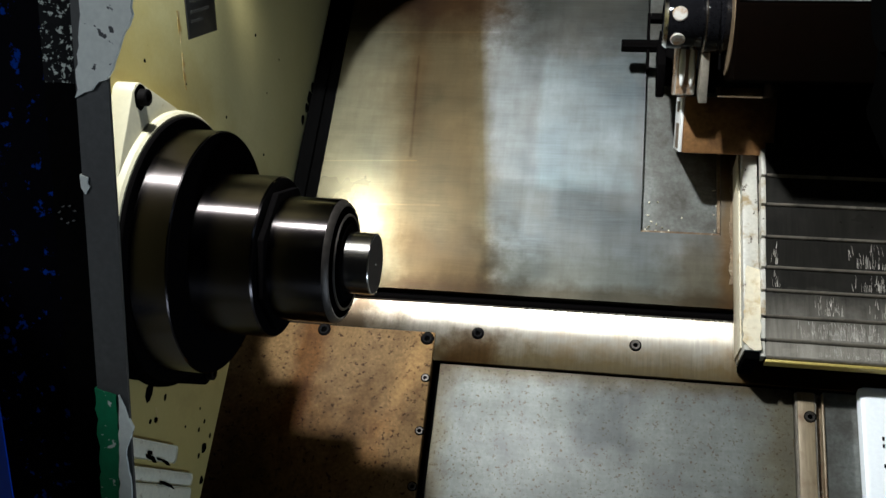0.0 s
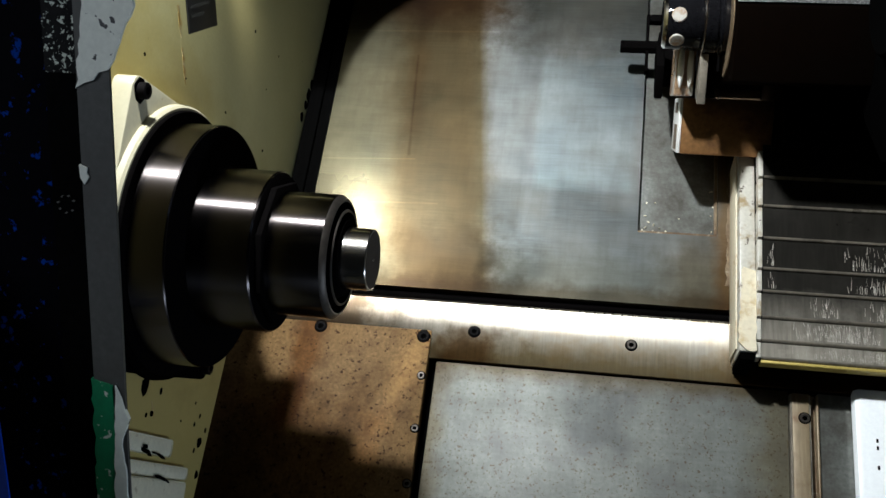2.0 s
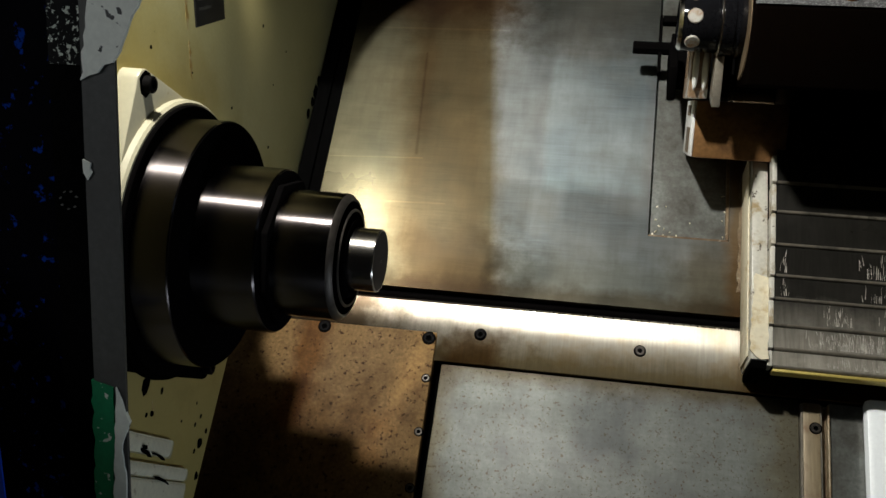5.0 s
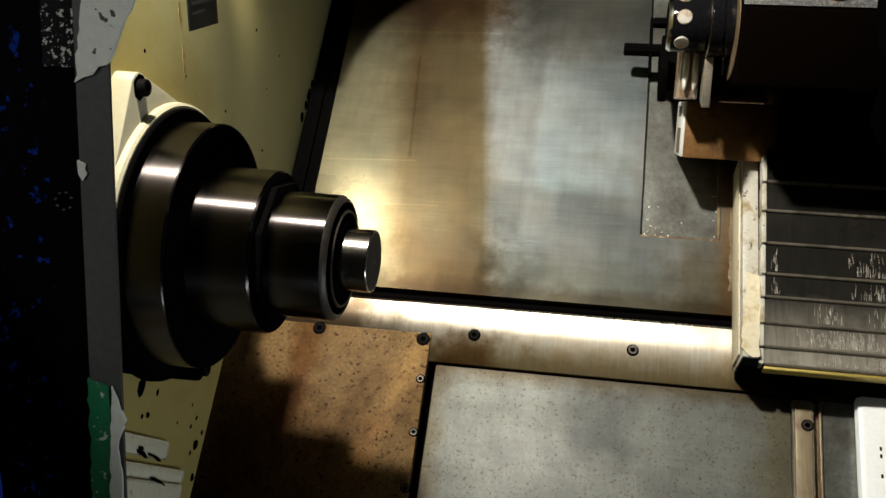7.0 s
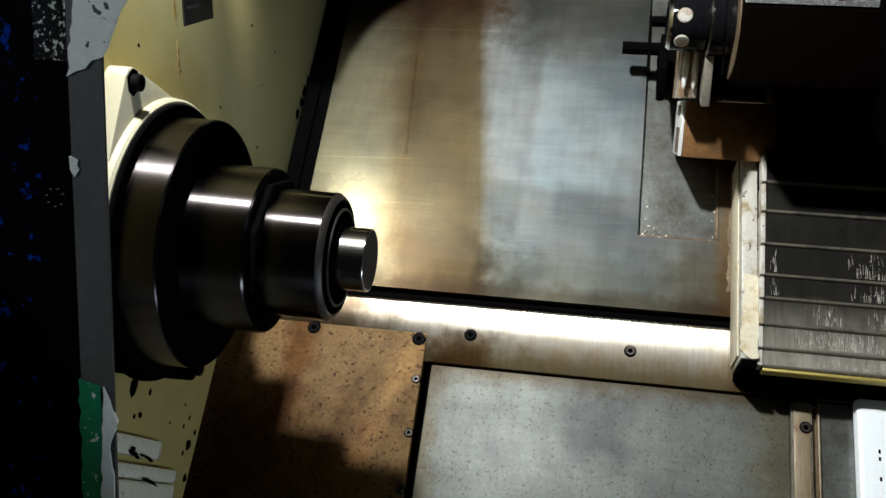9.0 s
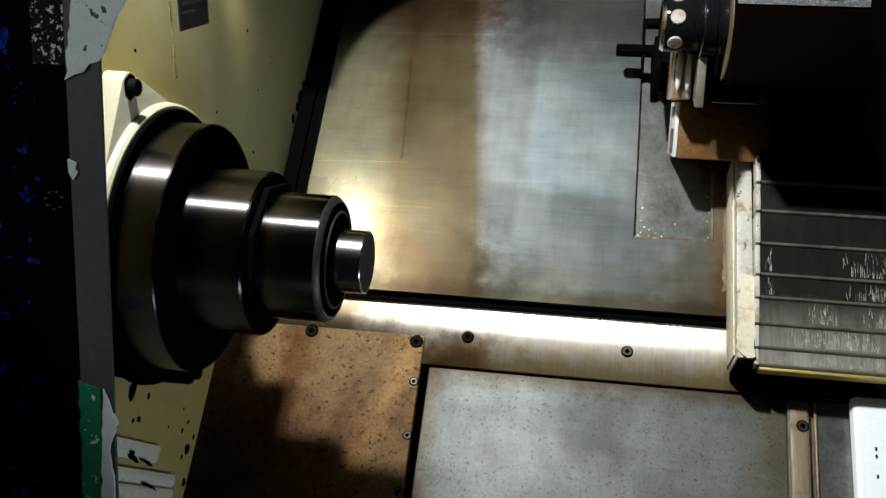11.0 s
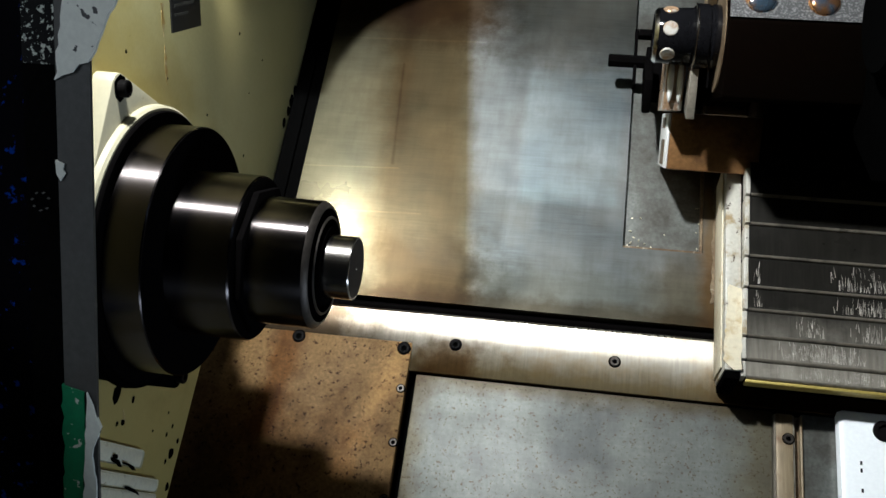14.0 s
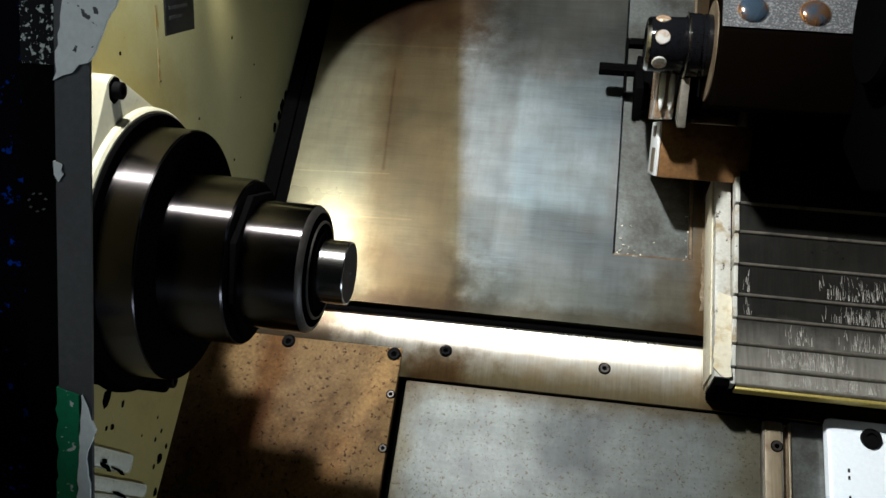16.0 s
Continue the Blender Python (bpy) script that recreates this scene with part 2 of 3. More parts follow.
# Worn slats; the zone paints the turret's shade onto the upper ones.
M_SLAT = mat("worn_slat_steel_shaded", (0.29, 0.27, 0.225), 0.36, 0.25, spec=0.2, zones=(((0.06, 0.06, 0.06), 1.0, ((0, 1, 0.020),), 0.05, 0.3),), stain=(0.42, 0.39, 0.33), stain_at=(0.50, 0.72), stain_scale=34, grain=0.1,
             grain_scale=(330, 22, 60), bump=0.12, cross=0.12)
M_SCUFF = mat("scuffed_bright_steel", (0.62, 0.58, 0.51), 0.4, 0.0, stain=(0.30, 0.28, 0.24), stain_at=(0.40, 0.60), stain_scale=160, grain=0.08)
M_DRIP = mat("dried_yellow_drip", (0.42, 0.28, 0.07), 0.5, 0.0, grain=0.06, stain=(0.55, 0.46, 0.24), stain_at=(0.45, 0.6), stain_scale=120)
M_LIP = mat("worn_lip_steel", (0.30, 0.27, 0.215), 0.36, 0.4, stain=(0.12, 0.11, 0.09), stain_at=(0.5, 0.7), stain_scale=40, grain=0.06)
M_BRASS = mat("yellow_wiper", (0.42, 0.33, 0.08), 0.4, 0.3, grain=0.06)
# White for lit steel: the holder's end face and the wedge's glints.
M_WHITE = mat("lit_steel_white", (0.88, 0.88, 0.85), 0.38, 0.0, stain=(0.4, 0.36, 0.28), stain_at=(0.68, 0.76), stain_scale=50, grain=0.015, bump=0.04)
M_STRIP = mat("dirty_white_strip", (0.55, 0.53, 0.46), 0.45, 0.0, stain=(0.30, 0.22, 0.10), stain_at=(0.52, 0.66), stain_scale=55, flake=(0.06, 0.04, 0.02), flake_at=(0.64, 0.67), flake_scale=120, grain=0.04)
M_PEEL = mat("peeling_cream_strip", (0.75, 0.68, 0.5), 0.5, 0.0, stain=(0.5, 0.36, 0.14), stain_at=(0.55, 0.7), stain_scale=45, grain=0.03)
M_BLUE_WHITE = mat("pale_blue_enamel", (0.90, 0.94, 0.97), 0.4, 0.0, stain=(0.3, 0.36, 0.45), stain_at=(0.7, 0.8), stain_scale=30, grain=0.015, bump=0.04)
M_BLOCK = mat("browned_holder_steel", (0.29, 0.15, 0.055), 0.45, 0.3, stain=(0.10, 0.05, 0.025), stain_at=(0.48, 0.75), stain_scale=60, grain=0.08)
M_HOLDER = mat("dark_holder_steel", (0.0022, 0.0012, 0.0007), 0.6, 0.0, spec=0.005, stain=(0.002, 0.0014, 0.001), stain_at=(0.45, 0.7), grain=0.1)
M_CAST = mat("cast_grey_top", (0.14, 0.14, 0.14), 0.4, 0.5, flake=(0.30, 0.30, 0.30), flake_at=(0.52, 0.62), flake_scale=700, grain=0.14, grain_scale=(700, 700, 700), bump=0.5)
M_POST = mat("bare_post_steel", (0.060, 0.060, 0.054), 0.6, 0.2, stain=(0.05, 0.045, 0.04), stain_at=(0.5, 0.75), stain_scale=40, grain=0.06)
M_POST_SIDE = mat("black_seal_rubber", (0.002, 0.002, 0.002), 0.7, 0.0, spec=0.01, grain=0.15)
M_SPECK = mat("speckled_old_paint", (0.012, 0.012, 0.012), 0.6, 0.0, flake=(0.62, 0.66, 0.58), flake_at=(0.575, 0.59), flake_scale=420, spec=0.03, grain=0.1)
M_PAINT_W = mat("grey_white_paint", (0.80, 0.82, 0.73), 0.5, 0.0, flake=(0.03, 0.03, 0.028), flake_at=(0.65, 0.66), flake_scale=130, grain=0.03)
M_GREEN = mat("green_paint", (0.004, 0.20, 0.075), 0.45, 0.0, flake=(0.6, 0.64, 0.55), flake_at=(0.63, 0.65), flake_scale=190, grain=0.05)
M_BLUE = mat("blackened_blue_paint", (0.0015, 0.0015, 0.003), 0.6, 0.0, spec=0.01, flake=(0.004, 0.035, 0.26), flake_at=(0.62, 0.67), flake_scale=150, grain=0.1)
M_BLUE_B = mat("bright_blue_paint", (0.003, 0.055, 0.60), 0.4, 0.0, grain=0.03)
M_LABEL = mat("dark_name_plate", (0.022, 0.022, 0.022), 0.45, 0.2, grain=0.08)
M_PRINT = mat("faded_print", (0.035, 0.035, 0.03), 0.6, 0.0, grain=0.05)
M_ROOM = mat("workshop_plaster", (0.05, 0.053, 0.057), 0.8, 0.0, grain=0.03)
M_FLOOR = mat("workshop_concrete", (0.075, 0.072, 0.068), 0.7, 0.0, stain=(0.04, 0.036, 0.032), stain_scale=3, grain=0.06)
# The blue in the copper is reflected cool light, put into the colour.
M_COPPER = mat("copper_with_blue_glint", (0.75, 0.38, 0.16), 0.12, 0.9, stain=(0.30, 0.45, 0.62), stain_at=(0.44, 0.52), stain_scale=30, grain=0.05)

# ---- mesh helpers ----
ROOT = {}


def thing(name, base, label, category, group="", on_bed=True):
    """An Empty at a thing's base, in the bed's frame or the world's."""
    ob = new(name)
    ob.empty_display_size = 0.02
    ob.matrix_world = (BED if on_bed else Matrix()) @ Matrix.Translation(base)
    ROOT[ob] = Vector(base)
    return tagged(ob, label, category, group)


def lower(ob, k):
    """Scales a thing by k about the camera: its height changes, its view stays."""
    c = Vector((0.143, -0.353, 0.817))
    ob.matrix_world = BED @ Matrix.Translation(c) @ Matrix.Scale(k, 4) @ Matrix.Translation(ROOT[ob] - c)


def shade(me, angle=35):
    for p in me.polygons:
        p.use_smooth = True
    me.set_sharp_from_angle(angle=radians(angle))


def mesh_of(name, bm, material):
    bmesh.ops.recalc_face_normals(bm, faces=bm.faces)
    me = bpy.data.meshes.new(name)
    bm.to_mesh(me)
    bm.free()
    me.materials.append(material)
    shade(me)
    return me


def part(name, bm, material, parent, label=""):
    """One mesh under a thing, drawn in the thing's frame (bed or world)."""
    top = parent
    while top not in ROOT:
        top = top.parent
    bmesh.ops.translate(bm, verts=bm.verts, vec=-ROOT[top])
    ob = new(name, mesh_of(name, bm, material))
    ob.parent = parent
    return tagged(ob, label)


def structure(name, bm, material, label, category, on_bed=True):
    ob = new(name, mesh_of(name, bm, material))
    if on_bed:
        ob.matrix_world = BED
    ROOT[ob] = Vector((0, 0, 0))
    return tagged(ob, label, category, kind="structure")


def box(bm, x0, x1, y0, y1, z0, z1, bev=0.0, seg=2):
    r = bmesh.ops.create_cube(bm, size=1.0)
    vs = r["verts"]
    for v in vs:
        v.co = Vector((x0 + (v.co.x + 0.5) * (x1 - x0), y0 + (v.co.y + 0.5) * (y1 - y0), z0 + (v.co.z + 0.5) * (z1 - z0)))
    if bev:
        es = list({e for v in vs for e in v.link_edges})
        bmesh.ops.bevel(bm, geom=es, offset=bev, segments=seg, affect="EDGES", profile=0.5)
    return bm


def boxes(*rows, bev=0.0):
    bm = bmesh.new()
    for r in rows:
        box(bm, *r, bev=bev)
    return bm


def prism(pts, x0, x1, bev=0.0, axis=0):
    """A polygon of (a, b) pairs run from x0 to x1 along an axis (0: the pairs are y, z; 2: they are x, y)."""
    bm = bmesh.new()
    at = (lambda a, b, c: (c, a, b)) if axis == 0 else (lambda a, b, c: (a, b, c)) if axis == 2 else (lambda a, b, c: (a, c, b))
    lo = [bm.verts.new(at(a, b, x0)) for a, b in pts]
    hi = [bm.verts.new(at(a, b, x1)) for a, b in pts]
    bm.faces.new(lo)
    bm.faces.new(hi)
    k = len(pts)
    for i in range(k):
        bm.faces.new((lo[i], lo[(i + 1) % k], hi[(i + 1) % k], hi[i]))
    if bev:
        bmesh.ops.recalc_face_normals(bm, faces=bm.faces)
        bmesh.ops.bevel(bm, geom=list(bm.edges), offset=bev, segments=2, affect="EDGES", profile=0.5)
    return bm


def turned(profile, v0, n0, seg=72, closed=True):
    """A body turned about an axis along x: rows of (x, radius)."""
    bm = bmesh.new()
    rings = []
    for x, r in profile:
        if r < 1e-6:
            rings.append([bm.verts.new((x, v0, n0))])
        else:
            rings.append([bm.verts.new((x, v0 + r * math.cos(2 * math.pi * i / seg), n0 + r * math.sin(2 * math.pi * i / seg))) for i in range(seg)])
    for a, b in zip(rings, rings[1:]):
        for i in range(seg):
            j = (i + 1) % seg
            q = [a[i % len(a)], a[j % len(a)], b[j % len(b)], b[i % len(b)]]
            q = list(dict.fromkeys(q))
            if len(q) > 2:
                bm.faces.new(q)
    return bm


def stud(x, y, z0, z1, r, seg=24, hexed=0.0, depth=0.0):
    """An upright cylinder along z with a rounded rim and, if asked, a hexagon socket."""
    bm = bmesh.new()
    rim = 0.12 * r
    rows = [(z0, r), (z1 - rim, r), (z1, r - rim)]
    rings = [[bm.verts.new((x + q * math.cos(2 * math.pi * i / seg), y + q * math.sin(2 * math.pi * i / seg), z)) for i in range(seg)] for z, q in rows]
    if hexed:
        for z in (z1, z1 - depth):
            ring = []
            for i in range(seg):
                a = 2 * math.pi * i / seg
                q = hexed / max(math.cos((a + math.pi / 6) % (math.pi / 3) - math.pi / 6), 0.1)
                ring.append(bm.verts.new((x + q * math.cos(a), y + q * math.sin(a), z)))
            rings.append(ring)
    for a, b in zip(rings, rings[1:]):
        for i in range(seg):
            j = (i + 1) % seg
            bm.faces.new((a[i], a[j], b[j], b[i]))
    bm.faces.new(rings[0])
    bm.faces.new(rings[-1])
    return bm


def hull2d(pts):
    pts = sorted(set(pts))

    def half(seq):
        out = []
        for p in seq:
            while len(out) > 1 and (out[-1][0] - out[-2][0]) * (p[1] - out[-2][1]) - (out[-1][1] - out[-2][1]) * (p[0] - out[-2][0]) <= 0:
                out.pop()
            out.append(p)
        return out[:-1]
    return half(pts) + half(pts[::-1])


def ragged(outline, step, amp, seed):
    """An outline with its sides broken into short uneven pieces, as flaked paint has."""
    rnd = random.Random(seed)
    out = []
    for (ax, ay), (bx, by) in zip(outline, outline[1:] + outline[:1]):
        k = max(1, int(math.hypot(bx - ax, by - ay) / step))
        for i in range(k):
            f = i / k
            out.append((ax + (bx - ax) * f + rnd.uniform(-amp, amp), ay + (by - ay) * f + rnd.uniform(-amp, amp)))
    return out


# ---- the setting: workshop round the machine ----
structure("floor", boxes((-2.5, 3.0, -3.0, 2.0, -0.1, 0.0)), M_FLOOR, "grey oil-stained concrete workshop floor", "floor", False)
structure("wall_south", boxes((-2.5, 3.0, -3.1, -3.0, 0.0, 3.0)), M_ROOM, "plain grey plastered workshop wall", "wall", False)
structure("wall_north", boxes((-2.5, 3.0, 2.0, 2.1, 0.0, 3.0)), M_ROOM, "plain grey plastered workshop wall", "wall", False)
structure("wall_west", boxes((-2.6, -2.5, -3.0, 2.0, 0.0, 3.0)), M_ROOM, "plain grey plastered workshop wall", "wall", False)
structure("wall_east", boxes((3.0, 3.1, -3.0, 2.0, 0.0, 3.0)), M_ROOM, "plain grey plastered workshop wall", "wall", False)
structure("ceiling", boxes((-2.5, 3.0, -3.0, 2.0, 3.0, 3.1)), M_ROOM, "plain grey workshop ceiling", "ceiling", False)

# ---- the slant bed and its covers ----
PU0, PU1, PV0, PV1 = 0.1858, 0.2595, 0.0385, 0.36
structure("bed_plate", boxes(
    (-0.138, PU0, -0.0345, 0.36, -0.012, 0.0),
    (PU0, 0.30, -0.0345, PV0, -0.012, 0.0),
    (PU1, 0.30, PV0, 0.36, -0.012, 0.0)), M_PLATE, "brushed steel bed plate with rust, scratches and a brown left half", "plate")
structure("bed_casting", boxes((-0.30, 0.75, -0.50, 0.75, -0.10, -0.0165)), M_BLACK, "dark oily bed casting under the covers", "casting")
structure("bed_top_panel", boxes((-0.30, 0.75, 0.362, 0.75, -0.016, 0.02)), M_HOLDER, "dark brown panel above the bed plate", "panel")
structure("pocket_floor", boxes((PU0 - 0.002, PU1 + 0.002, PV0 - 0.002, PV1, -0.016, -0.006)), M_POCKET, "dull grey sunken pocket in the bed plate", "plate")
rail_pts = [(-0.1035, -0.012), (-0.1035, -0.0006), (-0.1030, 0.0), (-0.072, 0.0), (-0.066, -0.00006), (-0.061, -0.00017), (-0.0475, -0.00056), (-0.0445, -0.0036), (-0.0445, -0.012)]
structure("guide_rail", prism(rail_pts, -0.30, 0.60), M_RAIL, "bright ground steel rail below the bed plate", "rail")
structure("rail_rod", turned([(-0.30, 0), (-0.30, 0.0042), (0.60, 0.0042), (0.60, 0)], -0.0395, -0.010, 16), M_OXIDE, "thin dark rod in the groove along the rail", "rod")
structure("lower_plate_grey", boxes((0.0095, 0.3205, -0.45, -0.1055, -0.012, -0.001), bev=0.0015), M_COVER_R, "grey pitted steel cover plate on the bed", "plate")
structure("edge_strip", boxes((0.3225, 0.3365, -0.45, -0.108, -0.012, 0.004), (0.3425, 0.3445, -0.45, -0.108, -0.012, 0.003), bev=0.0008), M_TAN, "narrow tan-stained steel strip beside the grey cover plate", "trim")
structure("edge_channel", boxes((0.3366, 0.3424, -0.45, -0.108, -0.012, -0.003)), M_RUST, "rusty channel between two strips", "trim")
structure("side_plate", boxes((0.3446, 0.60, -0.45, -0.106, -0.012, 0.0)), M_POCKET, "dull grey steel plate beside the rusty strip", "plate")

structure("machine_base", prism([(-0.28, 0.0), (0.62, 0.0), (0.62, 1.45), (0.58, 1.45), (-0.28, 0.57)], -0.30, 0.75), M_ROOM, "plain grey machine base under the slant bed", "base", False)

# headstock wall: a plate across the bed with a stepped lower edge
WALL = [(0.55, -0.012), (-0.06, -0.012), (-0.11, 0.058), (-0.50, 0.058), (-0.50, 0.44), (0.0, 0.44), (0.10, 0.46), (0.187, 0.48), (0.450, 0.56), (0.55, 0.45)]
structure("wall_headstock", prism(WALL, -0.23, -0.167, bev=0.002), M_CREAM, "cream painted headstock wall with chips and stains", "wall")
structure("wall_seal", boxes((-0.1665, -0.152, -0.034, 0.36, -0.016, -0.002), (-0.1515, -0.1385, -0.034, 0.36, -0.016, -0.004), bev=0.001), M_BLACK, "black oily seal between headstock wall and bed plate", "seal")

# unseen rounded sheet, added to cast the curved shadow on the upper bed
SHADE_SHEET = [(-0.166, 0.215), (-0.1320, 0.215), (-0.1290, 0.232), (-0.1240, 0.252), (-0.1155, 0.272), (-0.1040, 0.290), (-0.0860, 0.308), (-0.060, 0.325), (-0.020, 0.340), (0.05, 0.350), (0.05, 0.40), (-0.166, 0.40)]
structure("shade_sheet", prism(SHADE_SHEET, 0.150, 0.153, axis=2), M_CREAM, "unseen cream sheet added to cast the curved shadow on the bed plate", "guard")

# machine enclosure: right wall, back and part of a roof
structure("wall_tailstock", boxes((0.75, 0.79, -0.5, 0.75, 0.0, 0.18)), M_CREAM, "cream painted end wall of the machine", "wall")


def bolt(u, v, n, r, label, pocket=0.0, group=""):
    """A hexagon socket screw head standing in the bed plate or cover."""
    t = thing("socket_screw", (u, v, n), label, "screw", group)
    part("screw_head", stud(u, v, n - 0.002, n + (0.0012 if not pocket else 0.0006), r, 24, r * 0.5, r * 0.5), M_BOLT if r > 0.0042 else M_SCREW, t)
    part("washer", stud(u, v, n - 0.002, n + 0.0004, r * 1.28, 24), M_BLACK, t)
    return t


bolt(0.0415, -0.0745, 0.0006, 0.0045, "black socket screw sunk in the bright steel rail", group="screws in the rail")
bolt(0.1850, -0.0755, 0.0006, 0.0042, "steel socket screw sunk in the bright steel rail", group="screws in the rail")

# ---- lower left cover plate with its screws ----
cov = thing("cover_plate", (-0.10, -0.25, 0), "brown-stained steel cover plate screwed to the bed", "cover")
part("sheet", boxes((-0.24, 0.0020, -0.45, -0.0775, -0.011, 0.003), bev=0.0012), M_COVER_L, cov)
for u, v, r in ((-0.0048, -0.0839, 0.0052), (-0.1044, -0.0822, 0.0052), (-0.0019, -0.1217, 0.0034), (-0.0010, -0.1706, 0.0034), (-0.0011, -0.2197, 0.0034)):
    bolt(u, v, 0.003, r, "black socket screw in the stained cover plate" if r > 0.004 else "small worn socket screw in the stained cover plate", group="screws in the cover plate")
bolt(0.2755, 0.1220, 0.0, 0.0042, "black stud beside the way cover")
bolt(0.2762, -0.0050, 0.0, 0.0042, "black stud beside the way cover")
bolt(0.3325, -0.1295, 0.004, 0.0042, "dark screw in the rusty edge strip")

structure("strip_edge_trim", boxes((0.3208, 0.3222, -0.45, -0.109, -0.012, 0.0035), (0.3368, 0.3376, -0.45, -0.109, -0.0035, 0.0036)), M_LIP, "worn bright edge of the rusty strip", "trim")

# ---- headstock flange, spindle and bar ----
AV, AN = -0.1052, 0.232
SKEW = Matrix.Rotation(radians(-1.1), 4, "Z")     # spindle turned a degree to fit the camera's view


def on_axis(name, label, category):
    t = thing(name, (-0.152, AV, AN), label, category)
    t.matrix_world = t.matrix_world @ SKEW
    return t


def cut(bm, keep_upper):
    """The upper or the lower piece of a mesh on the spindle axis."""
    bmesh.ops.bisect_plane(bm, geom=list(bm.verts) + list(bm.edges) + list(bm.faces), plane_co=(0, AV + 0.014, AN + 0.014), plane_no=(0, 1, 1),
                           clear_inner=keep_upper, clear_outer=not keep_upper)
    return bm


flange = on_axis("spindle_flange", "cream spindle flange with lugs, its lower half blackened for shade", "flange")
pts = [(AV + 0.0965 * math.cos(a), AN + 0.0965 * math.sin(a)) for a in np.linspace(0, 2 * math.pi, 64, endpoint=False)]
LUG = radians(45 + 14)
LUGS = [(AV + 0.1205 * math.cos(LUG + k * math.pi / 2), AN + 0.1205 * math.sin(LUG + k * math.pi / 2)) for k in range(4)]
for cv, cn in LUGS:
    pts += [(cv + 0.0098 * math.cos(b), cn + 0.0098 * math.sin(b)) for b in np.linspace(0, 2 * math.pi, 20, endpoint=False)]
# The lower pieces are black in place of the chuck's shadow.
part("flange_plate", cut(prism(hull2d(pts), -0.1708, -0.1535, bev=0.0015), True), M_CREAM2, flange)
part("flange_shade", cut(prism(hull2d(pts), -0.1708, -0.1535, bev=0.0015), False), M_BLACK, flange, "lower half blackened for shade")
RING = [(-0.154, 0.0998), (-0.1495, 0.0992), (-0.1478, 0.0975), (-0.1478, 0.09)]
part("boss_ring", cut(turned(RING, AV, AN, 96), True), M_CREAM2, flange)
part("boss_shade", cut(turned(RING, AV, AN, 96), False), M_BLACK, flange, "lower half blackened for shade")
for i, (cv, cn) in enumerate(LUGS):
    bm = prism(ragged([(cv + 0.0078 * math.cos(b), cn + 0.0078 * math.sin(b)) for b in np.linspace(0, 2 * math.pi, 10, endpoint=False)], 0.003, 0.0011, 20 + i), -0.1535, -0.1529)
    part("chipped_seat", bm, M_BLACK, flange)
    b = turned([(-0.1535, 0.0056), (-0.1480, 0.0056), (-0.1474, 0.0050), (-0.1474, 0.0028), (-0.150, 0.0026), (-0.150, 0)], cv, cn, 20)
    part("flange_screw", b, M_BOLT, flange)

spindle = on_axis("collet_chuck", "black and polished steel collet chuck on the spindle nose", "chuck")
part("labyrinth_ring", turned([(-0.152, 0.085), (-0.152, 0.0958), (-0.146, 0.0958), (-0.1450, 0.0948), (-0.1450, 0.085)], AV, AN, 96), M_OXIDE, spindle)
part("adapter", turned([(-0.1455, 0.084), (-0.1445, 0.0863), (-0.1438, 0.0869), (-0.1195, 0.0869), (-0.1186, 0.0862)], AV, AN, 128), M_SPINDLE, spindle)
part("adapter_face", turned([(-0.1187, 0.0863), (-0.1183, 0.0858), (-0.1183, 0.03)], AV, AN, 96), M_OXIDE, spindle, "black front face")
part("middle_body", turned([(-0.1185, 0.0566), (-0.1180, 0.0573), (-0.0755, 0.0573), (-0.0742, 0.0563)], AV, AN, 128), M_SPINDLE, spindle)
part("middle_face", turned([(-0.0743, 0.0564), (-0.0738, 0.0556), (-0.0738, 0.03)], AV, AN, 96), M_OXIDE, spindle, "black front face")
hexp = [(AV + 0.0520 * math.cos(a), AN + 0.0520 * math.sin(a)) for a in np.linspace(0.2, 0.2 + 2 * math.pi, 8, endpoint=False)]
part("wrench_collar", prism(hexp, -0.0738, -0.0690, bev=0.0008), M_OXIDE, spindle)
part("nose", turned([(-0.0745, 0.03), (-0.0745, 0.0436), (-0.0735, 0.0441), (-0.0315, 0.0441), (-0.0308, 0.0439)], AV, AN, 128), M_SPINDLE, spindle)
part("rim_ring", turned([(-0.0309, 0.0439), (-0.0301, 0.0436), (-0.0272, 0.0412), (-0.0268, 0.0405), (-0.0270, 0.0392)], AV, AN, 128), M_SCREW, spindle, "worn bright chamfered rim")
part("nose_groove", turned([(-0.0268, 0.0394), (-0.0325, 0.0384), (-0.0325, 0.0345)], AV, AN, 96), M_OXIDE, spindle)
part("nose_face", turned([(-0.0326, 0.0346), (-0.0262, 0.0342), (-0.0252, 0.0334), (-0.0252, 0.0318), (-0.0300, 0.0305), (-0.0300, 0.0)], AV, AN, 96), M_OXIDE, spindle)
part("lip_ring", turned([(-0.0258, 0.0341), (-0.0249, 0.0337), (-0.0247, 0.0330), (-0.0250, 0.0322)], AV, AN, 96), M_SCREW, spindle, "worn bright lip")
part("collet", turned([(-0.031, 0.0300), (-0.0235, 0.0270), (-0.0235, 0.0226), (-0.031, 0.0224)], AV, AN, 64), M_OXIDE, spindle)
bar = on_axis("bar_stock", "polished steel round bar gripped in the collet", "bar")
part("bar_body", turned([(-0.10, 0), (-0.10, 0.0218), (-0.0056, 0.0218), (-0.0050, 0.0213), (-0.0049, 0.0205)], AV, AN, 96), M_BRIGHT, bar)
part("bar_end", turned([(-0.0049, 0.0206), (-0.0048, 0.0010), (-0.0056, 0.0)], AV, AN, 96), M_BAR_END, bar, "dark faced end with a centre mark")
